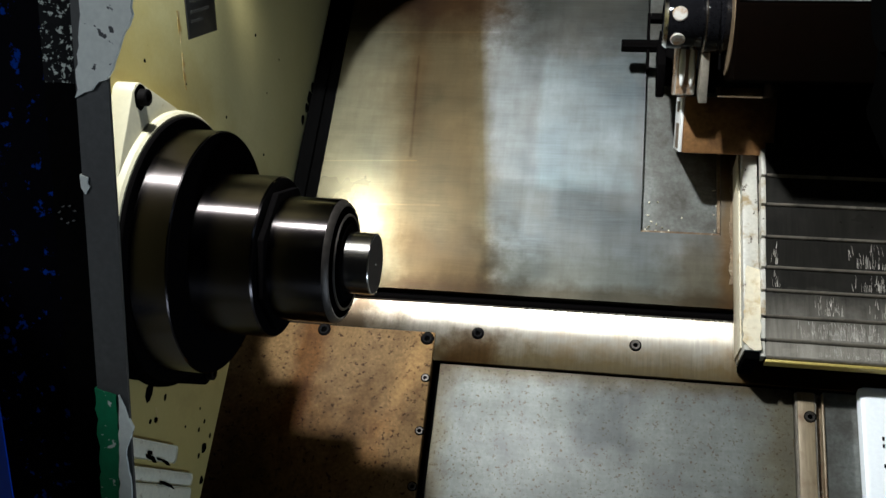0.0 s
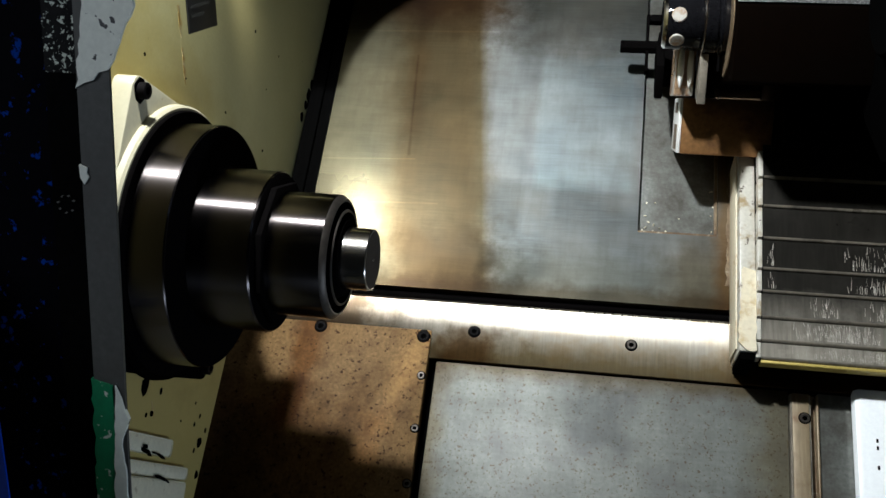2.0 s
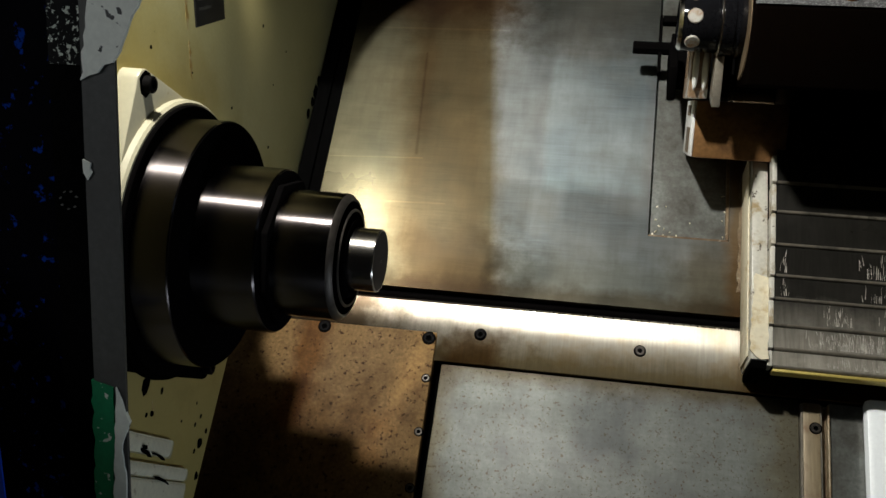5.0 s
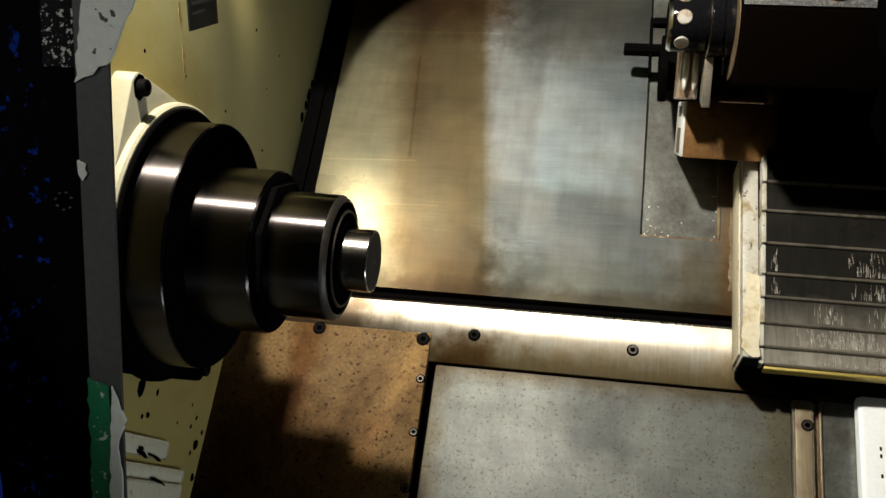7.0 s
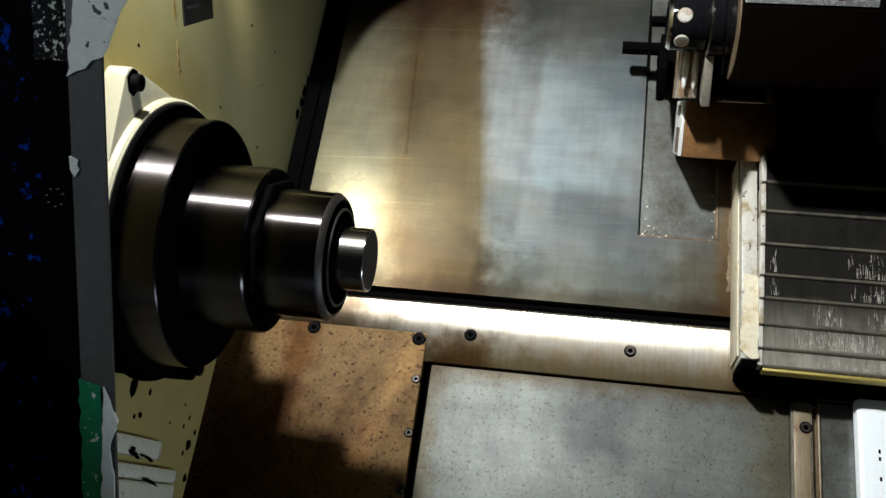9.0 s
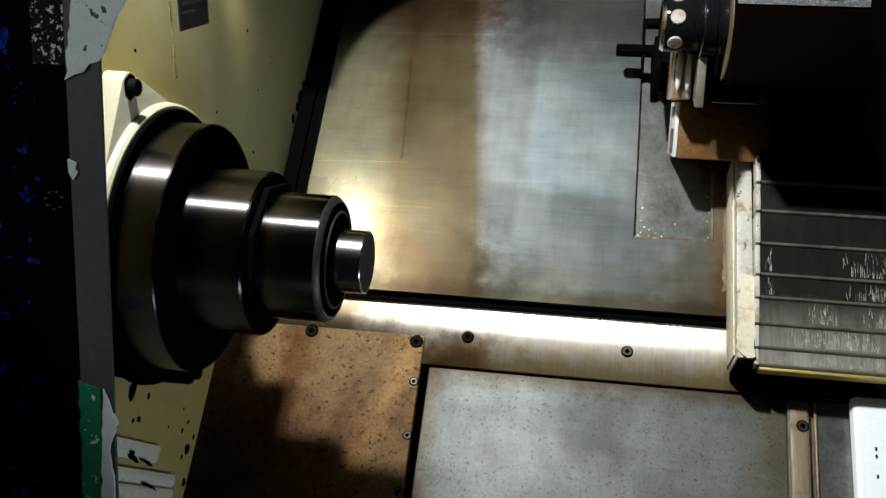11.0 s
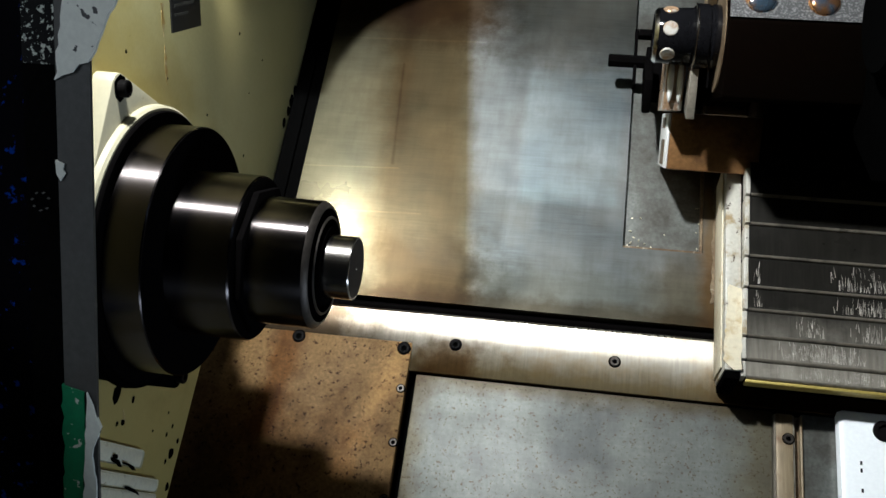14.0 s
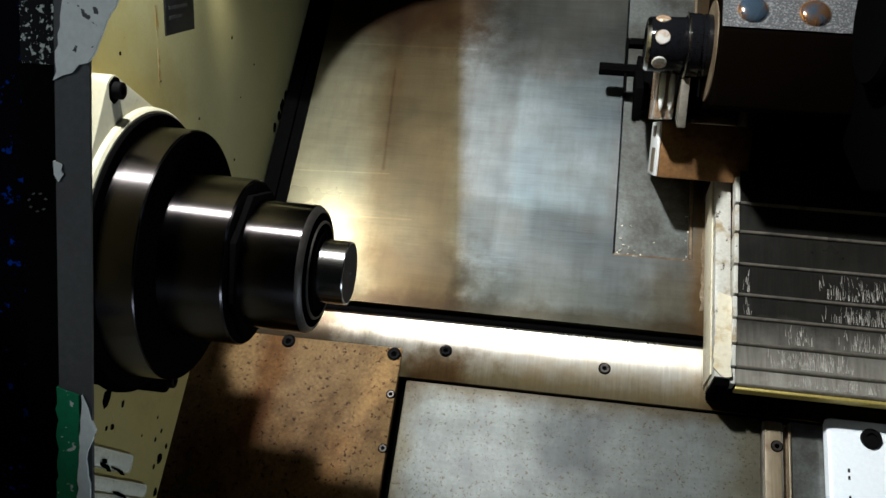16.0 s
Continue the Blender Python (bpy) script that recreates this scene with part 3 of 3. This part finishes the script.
part("centre_mark", turned([(-0.0050, 0.0010), (-0.0044, 0.0006), (-0.0044, 0.0)], AV, AN, 12), M_BRIGHT, bar)

# ---- name plate and stacked blocks on the headstock wall ----
label_ob = thing("name_plate", (-0.167, -0.127, 1.26), "dark name plate with faded print on the cream wall", "sign", on_bed=False)
part("sheet", boxes((-0.1668, -0.1655, -0.1565, -0.1035, 1.2275, 1.30), bev=0.0003), M_LABEL, label_ob)
for i, (w, z) in enumerate(((0.030, 1.268), (0.036, 1.261), (0.026, 1.254), (0.034, 1.246), (0.022, 1.239))):
    part("print_line", boxes((-0.1654, -0.1651, -0.151, -0.151 + w, z, z + 0.0022)), M_PRINT, label_ob)


def step_block(v, n, deep, u1):
    """A low block with its long top edge running eight degrees off the bed's normal."""
    d, e = Vector((-0.141, 0.990)), Vector((-0.990, -0.141))
    p = Vector((v, n))
    t = thing("wall_block", (-0.167, v, n), "pale cream stacked block on the headstock wall", "block", "stacked wall blocks")
    part("block_body", prism([tuple(p), tuple(p + e * deep), tuple(p + e * deep + d * 0.16), tuple(p + d * 0.16)], -0.1668, u1, bev=0.0036), M_STACK, t)


step_block(-0.2278, 0.1317, 0.0136, -0.1630)
step_block(-0.2413, 0.0926, 0.0100, -0.1625)
step_block(-0.2520, 0.0900, 0.0400, -0.1620)

# paint knocked off between the stacked blocks
wall = bpy.data.objects["wall_headstock"]
for i, (v, n, half, w) in enumerate(((-0.2460, 0.176, 0.0085, 0.0014), (-0.2440, 0.154, 0.010, 0.0005), (-0.2585, 0.139, 0.0130, 0.0009), (-0.2430, 0.180, 0.003, 0.0018))):
    bar_pts = [(v - w, n - half), (v + w * 0.6, n - half * 0.4), (v + w, n), (v + w * 0.4, n + half), (v - w * 0.8, n + half * 0.3)]
    part("bare_gap", prism(ragged(bar_pts, 0.003, 0.0007, 90 + i), -0.1640, -0.1608), M_BLACK, wall, "black bare gap between blocks")

# chips knocked out of the cream paint
CHIPS = [(-0.203, 0.194, 0.0062), (-0.218, 0.173, 0.0030), (-0.199, 0.167, 0.0022), (-0.2165, 0.075, 0.0052), (-0.2417, 0.066, 0.0042), (-0.197, 0.086, 0.0018),
         (-0.206, 0.093, 0.0016), (-0.221, 0.181, 0.0020), (0.163, 0.003, 0.0058), (0.178, 0.000, 0.0080), (0.146, 0.006, 0.0056), (0.192, -0.003, 0.0070), (0.168, -0.005, 0.0060),
         (0.097, -0.009, 0.0022), (0.020, 0.257, 0.0011), (0.137, 0.162, 0.0014), (0.0574, 0.086, 0.0015), (0.040, 0.179, 0.0014), (-0.003, 0.319, 0.0016),
         (0.11, 0.11, 0.0008), (0.155, 0.10, 0.0009), (-0.21, 0.12, 0.0012), (-0.19, 0.10, 0.0010), (-0.225, 0.082, 0.0018), (-0.205, 0.068, 0.0022)]
for v, n, w, h in ((0.026, 0.264, 0.0024, 0.014), (0.050, 0.288, 0.0030, 0.012), (-0.2150, 0.172, 0.0014, 0.008)):
    k = 0.70711
    strip = [(v + k * a - k * b, n + k * a + k * b) for a, b in ((-h, -w * 0.4), (-h * 0.2, -w), (h, -w * 0.5), (h, w * 0.5), (0, w), (-h, w * 0.3))]
    part("coolant_drip", prism(ragged(strip, 0.0025, w * 0.45, 71), -0.1672, -0.1668), M_DRIP, wall, "dried yellow coolant drip")
for i, (v, n, r) in enumerate(CHIPS):
    ring = [(v + r * (0.75 + 0.5 * random.Random(i).random()) * math.cos(b), n + r * 0.85 * math.sin(b)) for b in np.linspace(0, 2 * math.pi, 9, endpoint=False)]
    part("paint_chip", prism(ragged(ring, r * 0.6, r * 0.16, 40 + i), -0.1672, -0.1666), M_BLACK, wall)

# ---- way cover of the cross slide ----
way = thing("way_cover", (0.45, -0.05, 0.0), "worn steel telescopic way cover with stepped slats", "cover")
edges = [-0.1045, -0.0905, -0.0715, -0.0500, -0.0310, -0.0045, 0.0240, 0.0500, 0.0760]
for i, (a, b) in enumerate(zip(edges, edges[1:])):
    z = 0.0780 + 0.0028 * i
    c = a + 0.0020
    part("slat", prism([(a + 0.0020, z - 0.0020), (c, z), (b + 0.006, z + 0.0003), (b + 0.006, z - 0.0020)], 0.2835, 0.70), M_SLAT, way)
    part("slat_lip", prism([(a, z - 0.0030), (a, z - 0.0016), (a + 0.0008, z - 0.0004), (c, z + 0.0002), (c, z - 0.0030)], 0.2840, 0.70), M_LIP, way)
    part("slat_end", boxes((0.2795, 0.2832, a + 0.0008, b - 0.0004, z - 0.012, z + 0.001), bev=0.0005), M_STRIP, way)
rnd = random.Random(5)
for row, u0, u1, count in ((1, 0.300, 0.372, 70), (1, 0.330, 0.378, 60), (0, 0.305, 0.410, 90), (3, 0.345, 0.440, 90), (2, 0.355, 0.440, 60), (2, 0.390, 0.430, 40), (4, 0.286, 0.294, 4), (3, 0.288, 0.296, 5), (2, 0.320, 0.345, 22), (4, 0.340, 0.425, 60)):
    a, b, z = edges[row] + 0.0034, edges[row + 1] - 0.0008, 0.0780 + 0.0028 * row
    bm = bmesh.new()
    for k in range(2 * count):
        u, w = rnd.triangular(u0, u1), rnd.choice((0.00015, 0.0002, 0.0003, 0.0004, 0.0006))
        c, h = rnd.triangular(a, b, a), rnd.uniform(0.0008, 0.005)
        lo, hi, lean = max(a, c - h), min(b, c + h), rnd.uniform(-0.0012, 0.0012)
        zz = z + 0.00042
        vs = [bm.verts.new(p) for p in ((u, lo, zz), (u + w, lo, zz), (u + w * 0.7 + lean, hi, zz), (u + w * 0.2 + lean, hi, zz))]
        bm.faces.new(vs)
    for f in bm.faces:
        f.normal_update()
    part("scuff", bm, M_SCUFF, way, "bright scuff marks")
part("wiper", boxes((0.2835, 0.70, -0.1075, -0.1048, 0.066, 0.0765), bev=0.0008), M_BRASS, way, "yellow wiper edge")
part("inner_body", boxes((0.287, 0.70, -0.1000, 0.085, 0.037, 0.0735)), M_BLACK, way)
part("side_strip", boxes((0.2665, 0.2793, -0.100, 0.090, 0.037, 0.0805), bev=0.001), M_STRIP, way, "dirty white side strip")
part("strip_edge", boxes((0.2650, 0.2664, -0.095, 0.090, 0.037, 0.0700), bev=0.0005), M_PEEL, way)
part("strip_foot", boxes((0.2672, 0.2790, -0.1068, -0.1002, 0.037, 0.0790), bev=0.001), M_BLACK, way)
part("torn_strip", prism(ragged([(0.2655, -0.092), (0.2735, -0.101), (0.2795, -0.099), (0.2795, -0.030), (0.2690, -0.026)], 0.004, 0.0008, 4), 0.0806, 0.0822, axis=2), M_PEEL, way, "torn cream strip")

lower(way, 1.045)

# ---- pale panel at the lower right ----
pale = thing("pale_cabinet", (0.48, -0.25, 0.0), "pale blue-white enamelled housing beside the bed", "housing")
part("housing_body", boxes((0.3655, 0.60, -0.45, -0.106, 0.0165, 0.030), bev=0.006), M_BLUE_WHITE, pale)
for v in (-0.1500, -0.1560, -0.1720):
    part("print_mark", boxes((0.3815, 0.3832, v - 0.0016, v + 0.0016, 0.0299, 0.0302)), M_BLACK, pale)
part("housing_screw", stud(0.4010, -0.1220, 0.029, 0.0325, 0.0085, 28, 0.0042, 0.0018), M_BOLT, pale, "large black socket screw")

lower(pale, 1.02)

# ---- turret with its tool holders ----
NRM, TAN = Vector((-0.55, 0.835)).normalized(), Vector((0.835, 0.55)).normalized()


def station(o, a, b):
    """A point in the bed's y, z from a station's corner: a along its face, b into the holder."""
    p = Vector(o) + TAN * a - NRM * b
    return (p.x, p.y)


turret = thing("turret", (0.42, 0.12, 0.23), "black tool turret on the cross slide", "turret")
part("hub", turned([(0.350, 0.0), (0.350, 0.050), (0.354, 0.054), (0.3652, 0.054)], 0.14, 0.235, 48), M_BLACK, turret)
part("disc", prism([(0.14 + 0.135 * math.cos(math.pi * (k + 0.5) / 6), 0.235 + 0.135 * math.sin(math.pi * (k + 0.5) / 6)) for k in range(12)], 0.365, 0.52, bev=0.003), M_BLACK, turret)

# Black body added to fill the unlit space under the turret.
slide = thing("turret_filler", (0.42, 0.2, 0.0), "black filler body in the dark under the tool turret", "slide")
part("filler_body", boxes((0.300, 0.70, 0.095, 0.360, 0.0, 0.10), bev=0.003), M_HOLDER, slide)
part("filler_strip", boxes((0.302, 0.70, 0.0885, 0.0948, 0.004, 0.094), bev=0.002), M_OXIDE, slide, "black filler strip")

B1 = (0.0207, 0.180)
block = thing("tool_holder", (0.25, 0.06, 0.14), "browned steel turning tool holder block on the turret", "tool holder", "tool holders on the turret")
part("holder_body", prism([station(B1, 0.0, 0.0), station(B1, 0.043, 0.0), station(B1, 0.043, 0.060), station(B1, 0.0, 0.060)], 0.2055, 0.2725, bev=0.0015), M_BLOCK, block)
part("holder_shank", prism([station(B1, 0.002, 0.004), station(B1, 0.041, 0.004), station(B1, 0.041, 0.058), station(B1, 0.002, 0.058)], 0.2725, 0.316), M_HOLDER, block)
# The end face is white for the lamp light that strikes it.
part("end_plate", prism([station(B1, 0.0006, 0.001), station(B1, 0.0424, 0.001), station(B1, 0.0424, 0.059), station(B1, 0.0006, 0.059)], 0.2030, 0.2054, bev=0.0008), M_WHITE, block, "worn end face, made white for the light on it")
part("end_slot", prism([station(B1, 0.003, 0.012), station(B1, 0.022, 0.012), station(B1, 0.022, 0.034), station(B1, 0.003, 0.034)], 0.2024, 0.2036), M_RUST, block, "rusty slot")
part("end_slot", prism([station(B1, 0.031, 0.018), station(B1, 0.039, 0.018), station(B1, 0.039, 0.038), station(B1, 0.031, 0.038)], 0.2024, 0.2036), M_RUST, block, "rusty slot")

E2 = (0.059, 0.310)
hold = thing("boring_holder", (0.27, 0.06, 0.26), "dark steel boring bar holder with a grey cast top", "tool holder", "tool holders on the turret")
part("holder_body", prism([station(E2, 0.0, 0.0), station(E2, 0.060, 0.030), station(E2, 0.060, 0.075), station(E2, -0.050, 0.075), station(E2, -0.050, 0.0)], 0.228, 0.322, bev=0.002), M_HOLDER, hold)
top_a, top_b = Vector(station(E2, 0.002, -0.0005)), Vector(station(E2, 0.058, 0.0285))
part("cast_top", prism([tuple(top_a), tuple(top_b), tuple(top_b - NRM * 0.004), tuple(top_a - NRM * 0.004)], 0.2285, 0.317), M_CAST, hold, "rough grey cast top face")
SV, SN = 0.0765, 0.268
part("collar", turned([(0.228, 0.0), (0.228, 0.0225), (0.2265, 0.0230), (0.2225, 0.0230), (0.2218, 0.0222), (0.2205, 0.0222), (0.2198, 0.0230), (0.2125, 0.0232), (0.2110, 0.0222), (0.2110, 0.0)], SV, SN, 64), M_OXIDE2, hold)
part("sleeve", turned([(0.2110, 0.0), (0.2110, 0.0196), (0.2100, 0.0200), (0.1865, 0.0190), (0.1835, 0.0172), (0.1835, 0.0110), (0.1900, 0.0105), (0.1900, 0.0)], SV, SN, 64), M_OXIDE2, hold)
# Bright ring put in for the highlight on the sleeve's left edge.
part("end_glint", turned([(0.1858, 0.0191), (0.1842, 0.0182), (0.1832, 0.0172), (0.1830, 0.0150)], SV, SN, 64), M_BRIGHT, hold, "bright ring for the highlight on the sleeve end")
part("rim_ring", turned([(0.2118, 0.0230), (0.2112, 0.0236), (0.2104, 0.0236), (0.2100, 0.0212)], SV, SN, 64), M_BRIGHT, hold, "bright steel rim")
part("front_flange", turned([(0.2290, 0.0), (0.2290, 0.0345), (0.2278, 0.0350), (0.2272, 0.0345), (0.2272, 0.0)], SV - 0.003, SN, 64), M_RUST, hold)
for a, x in ((113, 0.1935), (168, 0.1930), (60, 0.1935)):
    d = Vector((math.cos(radians(a)), math.sin(radians(a))))
    bm = stud(0, 0, -0.003, 0.0010, 0.0052, 20)
    m = Matrix.Translation((x, SV + 0.0190 * d.x, SN + 0.0190 * d.y)) @ Matrix.Rotation(radians(a - 90), 4, "X")
    bmesh.ops.transform(bm, matrix=m, verts=bm.verts)
    part("set_screw", bm, M_CLAMP, hold, "polished set screw")

for dv, u in ((0.014, 0.2475), (0.014, 0.287), (0.042, 0.266)):
    c = Vector(station(E2, dv, dv * 0.5 - 0.001))
    bm = bmesh.new()
    bmesh.ops.create_uvsphere(bm, u_segments=28, v_segments=14, radius=0.0102)
    for p in bm.verts:
        p.co.z *= 0.42
    bmesh.ops.transform(bm, matrix=Matrix.Translation((u, c.x, c.y)) @ Matrix.Rotation(radians(6), 4, "X"), verts=bm.verts)
    part("clamp_screw", bm, M_COPPER, hold, "domed copper screw head")

clampp = thing("clamp_plate", (0.21, 0.07, 0.20), "bright worn clamp plates between the tool holders", "clamp")
part("wedge", prism([station(B1, 0.044, 0.006), station(B1, 0.086, 0.000), station(B1, 0.086, 0.050), station(B1, 0.044, 0.058)], 0.1985, 0.2125, bev=0.0012), M_CLAMP, clampp)
turn = Matrix(((1, 0, 0, 0), (0, TAN.x, NRM.x, 0), (0, TAN.y, NRM.y, 0), (0, 0, 0, 1)))
# White bulges stand for the two lens-shaped glints on the wedge.
for u in (0.2020, 0.2090):
    bm = bmesh.new()
    c = station(B1, 0.066, 0.002)
    bmesh.ops.create_icosphere(bm, subdivisions=3, radius=1.0, matrix=Matrix.Translation((u, c[0], c[1])) @ turn @ Matrix.Diagonal((0.0024, 0.0165, 0.0035, 1)))
    part("wedge_glint", bm, M_WHITE, clampp, "white bulge for a glint on the wedge")
part("clamp_edge", prism([station(B1, 0.038, -0.016), station(B1, 0.082, -0.016), station(B1, 0.082, 0.004), station(B1, 0.044, 0.002)], 0.2138, 0.2200, bev=0.0008), M_LIP, clampp, "pale clamp edge")
part("clamp_back", prism([station(B1, 0.046, 0.006), station(B1, 0.080, 0.000), station(B1, 0.080, 0.050), station(B1, 0.046, 0.054)], 0.2185, 0.228), M_HOLDER, clampp)

pin = thing("boring_tool", (0.18, 0.222, 0.04), "small dark boring tool with a hexagon shank", "tool")
part("shank", turned([(0.1585, 0), (0.1585, 0.0054), (0.1594, 0.0062), (0.1950, 0.0062), (0.1950, 0)], 0.219, 0.046, 8), M_OXIDE, pin)
part("shank_bracket", boxes((0.183, 0.1860, 0.190, 0.258, 0.040, 0.048), (0.1862, 0.204, 0.2500, 0.258, 0.040, 0.048), (0.1950, 0.30, 0.190, 0.235, 0.020, 0.050), bev=0.0008), M_OXIDE, pin)
part("shank_wedge", prism([(0.150, 0.060), (0.205, 0.046), (0.205, 0.070), (0.170, 0.085)], 0.1920, 0.1995, bev=0.001), M_OXIDE, pin)

lower(block, 1.19)
lower(hold, 1.19)
lower(clampp, 1.135)
lower(turret, 0.93)
lower(pin, 1.018)

# ---- door post at the operator's side ----
PY = -0.44


def post_frame(x0, x1, z0, z1, y, thick):
    """A board of the leaning post: it comes 0.14 nearer to the operator per metre down."""
    lean = 0.14
    bm = boxes((x0, x1, y - 0.0, y + thick, z0, z1))
    for v in bm.verts:
        v.co.y += (v.co.z - 1.23) * lean
    return bm


post = thing("door_post", (-0.084, PY, 0.8), "bare grey steel door post with peeling white and green paint", "post", on_bed=False)
part("post_face", post_frame(-0.0925, -0.0762, 0.75, 1.60, PY, 0.002), M_POST, post)
part("seal_strip", post_frame(-0.1095, -0.0928, 0.75, 1.2490, PY + 0.002, 0.010), M_POST_SIDE, post, "black rubber seal")
part("speckled_strip", post_frame(-0.1095, -0.0928, 1.2492, 1.60, PY + 0.002, 0.010), M_SPECK, post, "black strip speckled with old grey paint")


def patch(name, outline, seed, material, proud, label, amp=0.0009, step=0.004):
    bm = prism(ragged(outline, step, amp, seed), PY - proud, PY + 0.001, axis=1)
    for v in bm.verts:
        v.co.y += (v.co.z - 1.23) * 0.14
    return part(name, bm, material, post, label)


patch("white_paint", [(-0.0922, 1.2430), (-0.0760, 1.2520), (-0.0725, 1.2600), (-0.0625, 1.2800), (-0.0620, 1.33), (-0.0860, 1.33), (-0.0880, 1.2750)], 3, M_PAINT_W, 0.0012, "flaking grey-white paint")
patch("paint_chip", [(-0.0935, 1.2075), (-0.0895, 1.2060), (-0.0892, 1.2020), (-0.0915, 1.1990), (-0.0930, 1.2020)], 5, M_PAINT_W, 0.0008, "small white paint chip", 0.0005, 0.002)
for k in range(7):
    a = 0.4 + k * 0.85
    cx, cz = -0.1022 + 0.0042 * math.cos(a), 1.188 + 0.0042 * math.sin(a)
    patch("paint_fleck", [(cx - 0.0009, cz), (cx, cz + 0.0006), (cx + 0.0010, cz + 0.0001), (cx, cz - 0.0005)], 60 + k, M_POST, -0.0014, "old paint fleck", 0.0002, 0.001)
patch("green_paint", [(-0.0932, 1.1030), (-0.0815, 1.0995), (-0.0822, 1.0750), (-0.0840, 1.0400), (-0.0835, 0.95), (-0.0935, 0.95)], 7, M_GREEN, 0.0008, "flaking green paint")
patch("white_paint", [(-0.0808, 1.1000), (-0.0775, 1.0930), (-0.0745, 1.0830), (-0.0765, 1.0760), (-0.0790, 1.0680), (-0.0770, 1.0560), (-0.0765, 1.0300), (-0.0765, 0.95), (-0.0832, 0.95), (-0.0838, 1.0400), (-0.0820, 1.0750)], 9, M_PAINT_W, 0.0012, "loose flap of white paint", 0.0005)

door = thing("sliding_door", (-0.16, -0.44, 0.8), "deep blue painted sliding door with worn edge", "door", on_bed=False)
part("door_edge", post_frame(-0.1560, -0.1098, 0.75, 1.60, PY + 0.004, 0.01), M_BLUE, door, "scuffed blue-black door edge")
bm = post_frame(-0.60, -0.1500, 0.75, 1.60, PY + 0.002, 0.001)
for v in bm.verts:
    if v.co.x > -0.3:
        v.co.x += (1.10 - v.co.z) * 0.06
part("door_panel", bm, M_BLUE_B, door, "bright blue door sheet")
# Unseen backing, added to keep the door's blue out of the chuck.
part("door_backing", post_frame(-0.60, -0.1100, 0.75, 1.60, PY + 0.016, 0.006), M_BLACK, door, "unseen black backing")

# ---- swarf and rust on the bed ----
swarf = bmesh.new()
rnd = random.Random(11)
for u, v in ((0.196, 0.052), (0.2005, 0.0493), (0.207, 0.0468), (0.2022, 0.0737), (0.1943, 0.0718), (0.2239, 0.0572), (0.2535, 0.0625), (0.2565, 0.0539), (0.2531, 0.0886),
             (0.1925, 0.047), (0.193, 0.058), (0.199, 0.0435), (0.212, 0.043), (0.255, 0.046), (0.2555, 0.072), (0.191, 0.0425)):
    m = Matrix.Translation((u + rnd.uniform(-0.001, 0.001), v + rnd.uniform(-0.001, 0.001), -0.0048)) @ Matrix.Rotation(rnd.uniform(0, 3.1), 4, "Z") @ Matrix.Rotation(rnd.uniform(-0.4, 0.4), 4, "X")
    r = bmesh.ops.create_icosphere(swarf, subdivisions=1, radius=1.0, matrix=m @ Matrix.Diagonal((rnd.uniform(0.0008, 0.0026), rnd.uniform(0.0006, 0.0010), 0.0007, 1)))
    for w in r["verts"]:
        w.co += Vector((rnd.uniform(-1, 1), rnd.uniform(-1, 1), 0)) * 0.0002
ob = new("swarf", mesh_of("swarf", swarf, M_SWARF))
ob.matrix_world = BED
tagged(ob, "pale metal chips and crumbs in the bed pocket", "swarf", kind="stuff")
plate = bpy.data.objects["bed_plate"]
part("pocket_rim", boxes((PU0 + 0.0004, PU1 - 0.0004, PV0 + 0.0004, PV0 + 0.0022, -0.0058, -0.0006), (PU1 - 0.0030, PU1 - 0.0004, PV0 + 0.0026, PV1, -0.0058, -0.0006)), M_RUST, plate, "rusty rim of the pocket")
part("rust_scale", prism(ragged([(0.2680, -0.010), (0.2735, -0.010), (0.2742, 0.130), (0.2690, 0.130)], 0.006, 0.0014, 31), 0.0002, 0.0007, axis=2), M_RUST, plate, "flaking rust and old sealant")
part("rust_scale", prism(ragged([(0.2745, 0.005), (0.2775, 0.000), (0.2780, 0.130), (0.2752, 0.130)], 0.006, 0.0010, 33), 0.0002, 0.0012, axis=2), M_PEEL, plate, "flaking rust and old sealant")
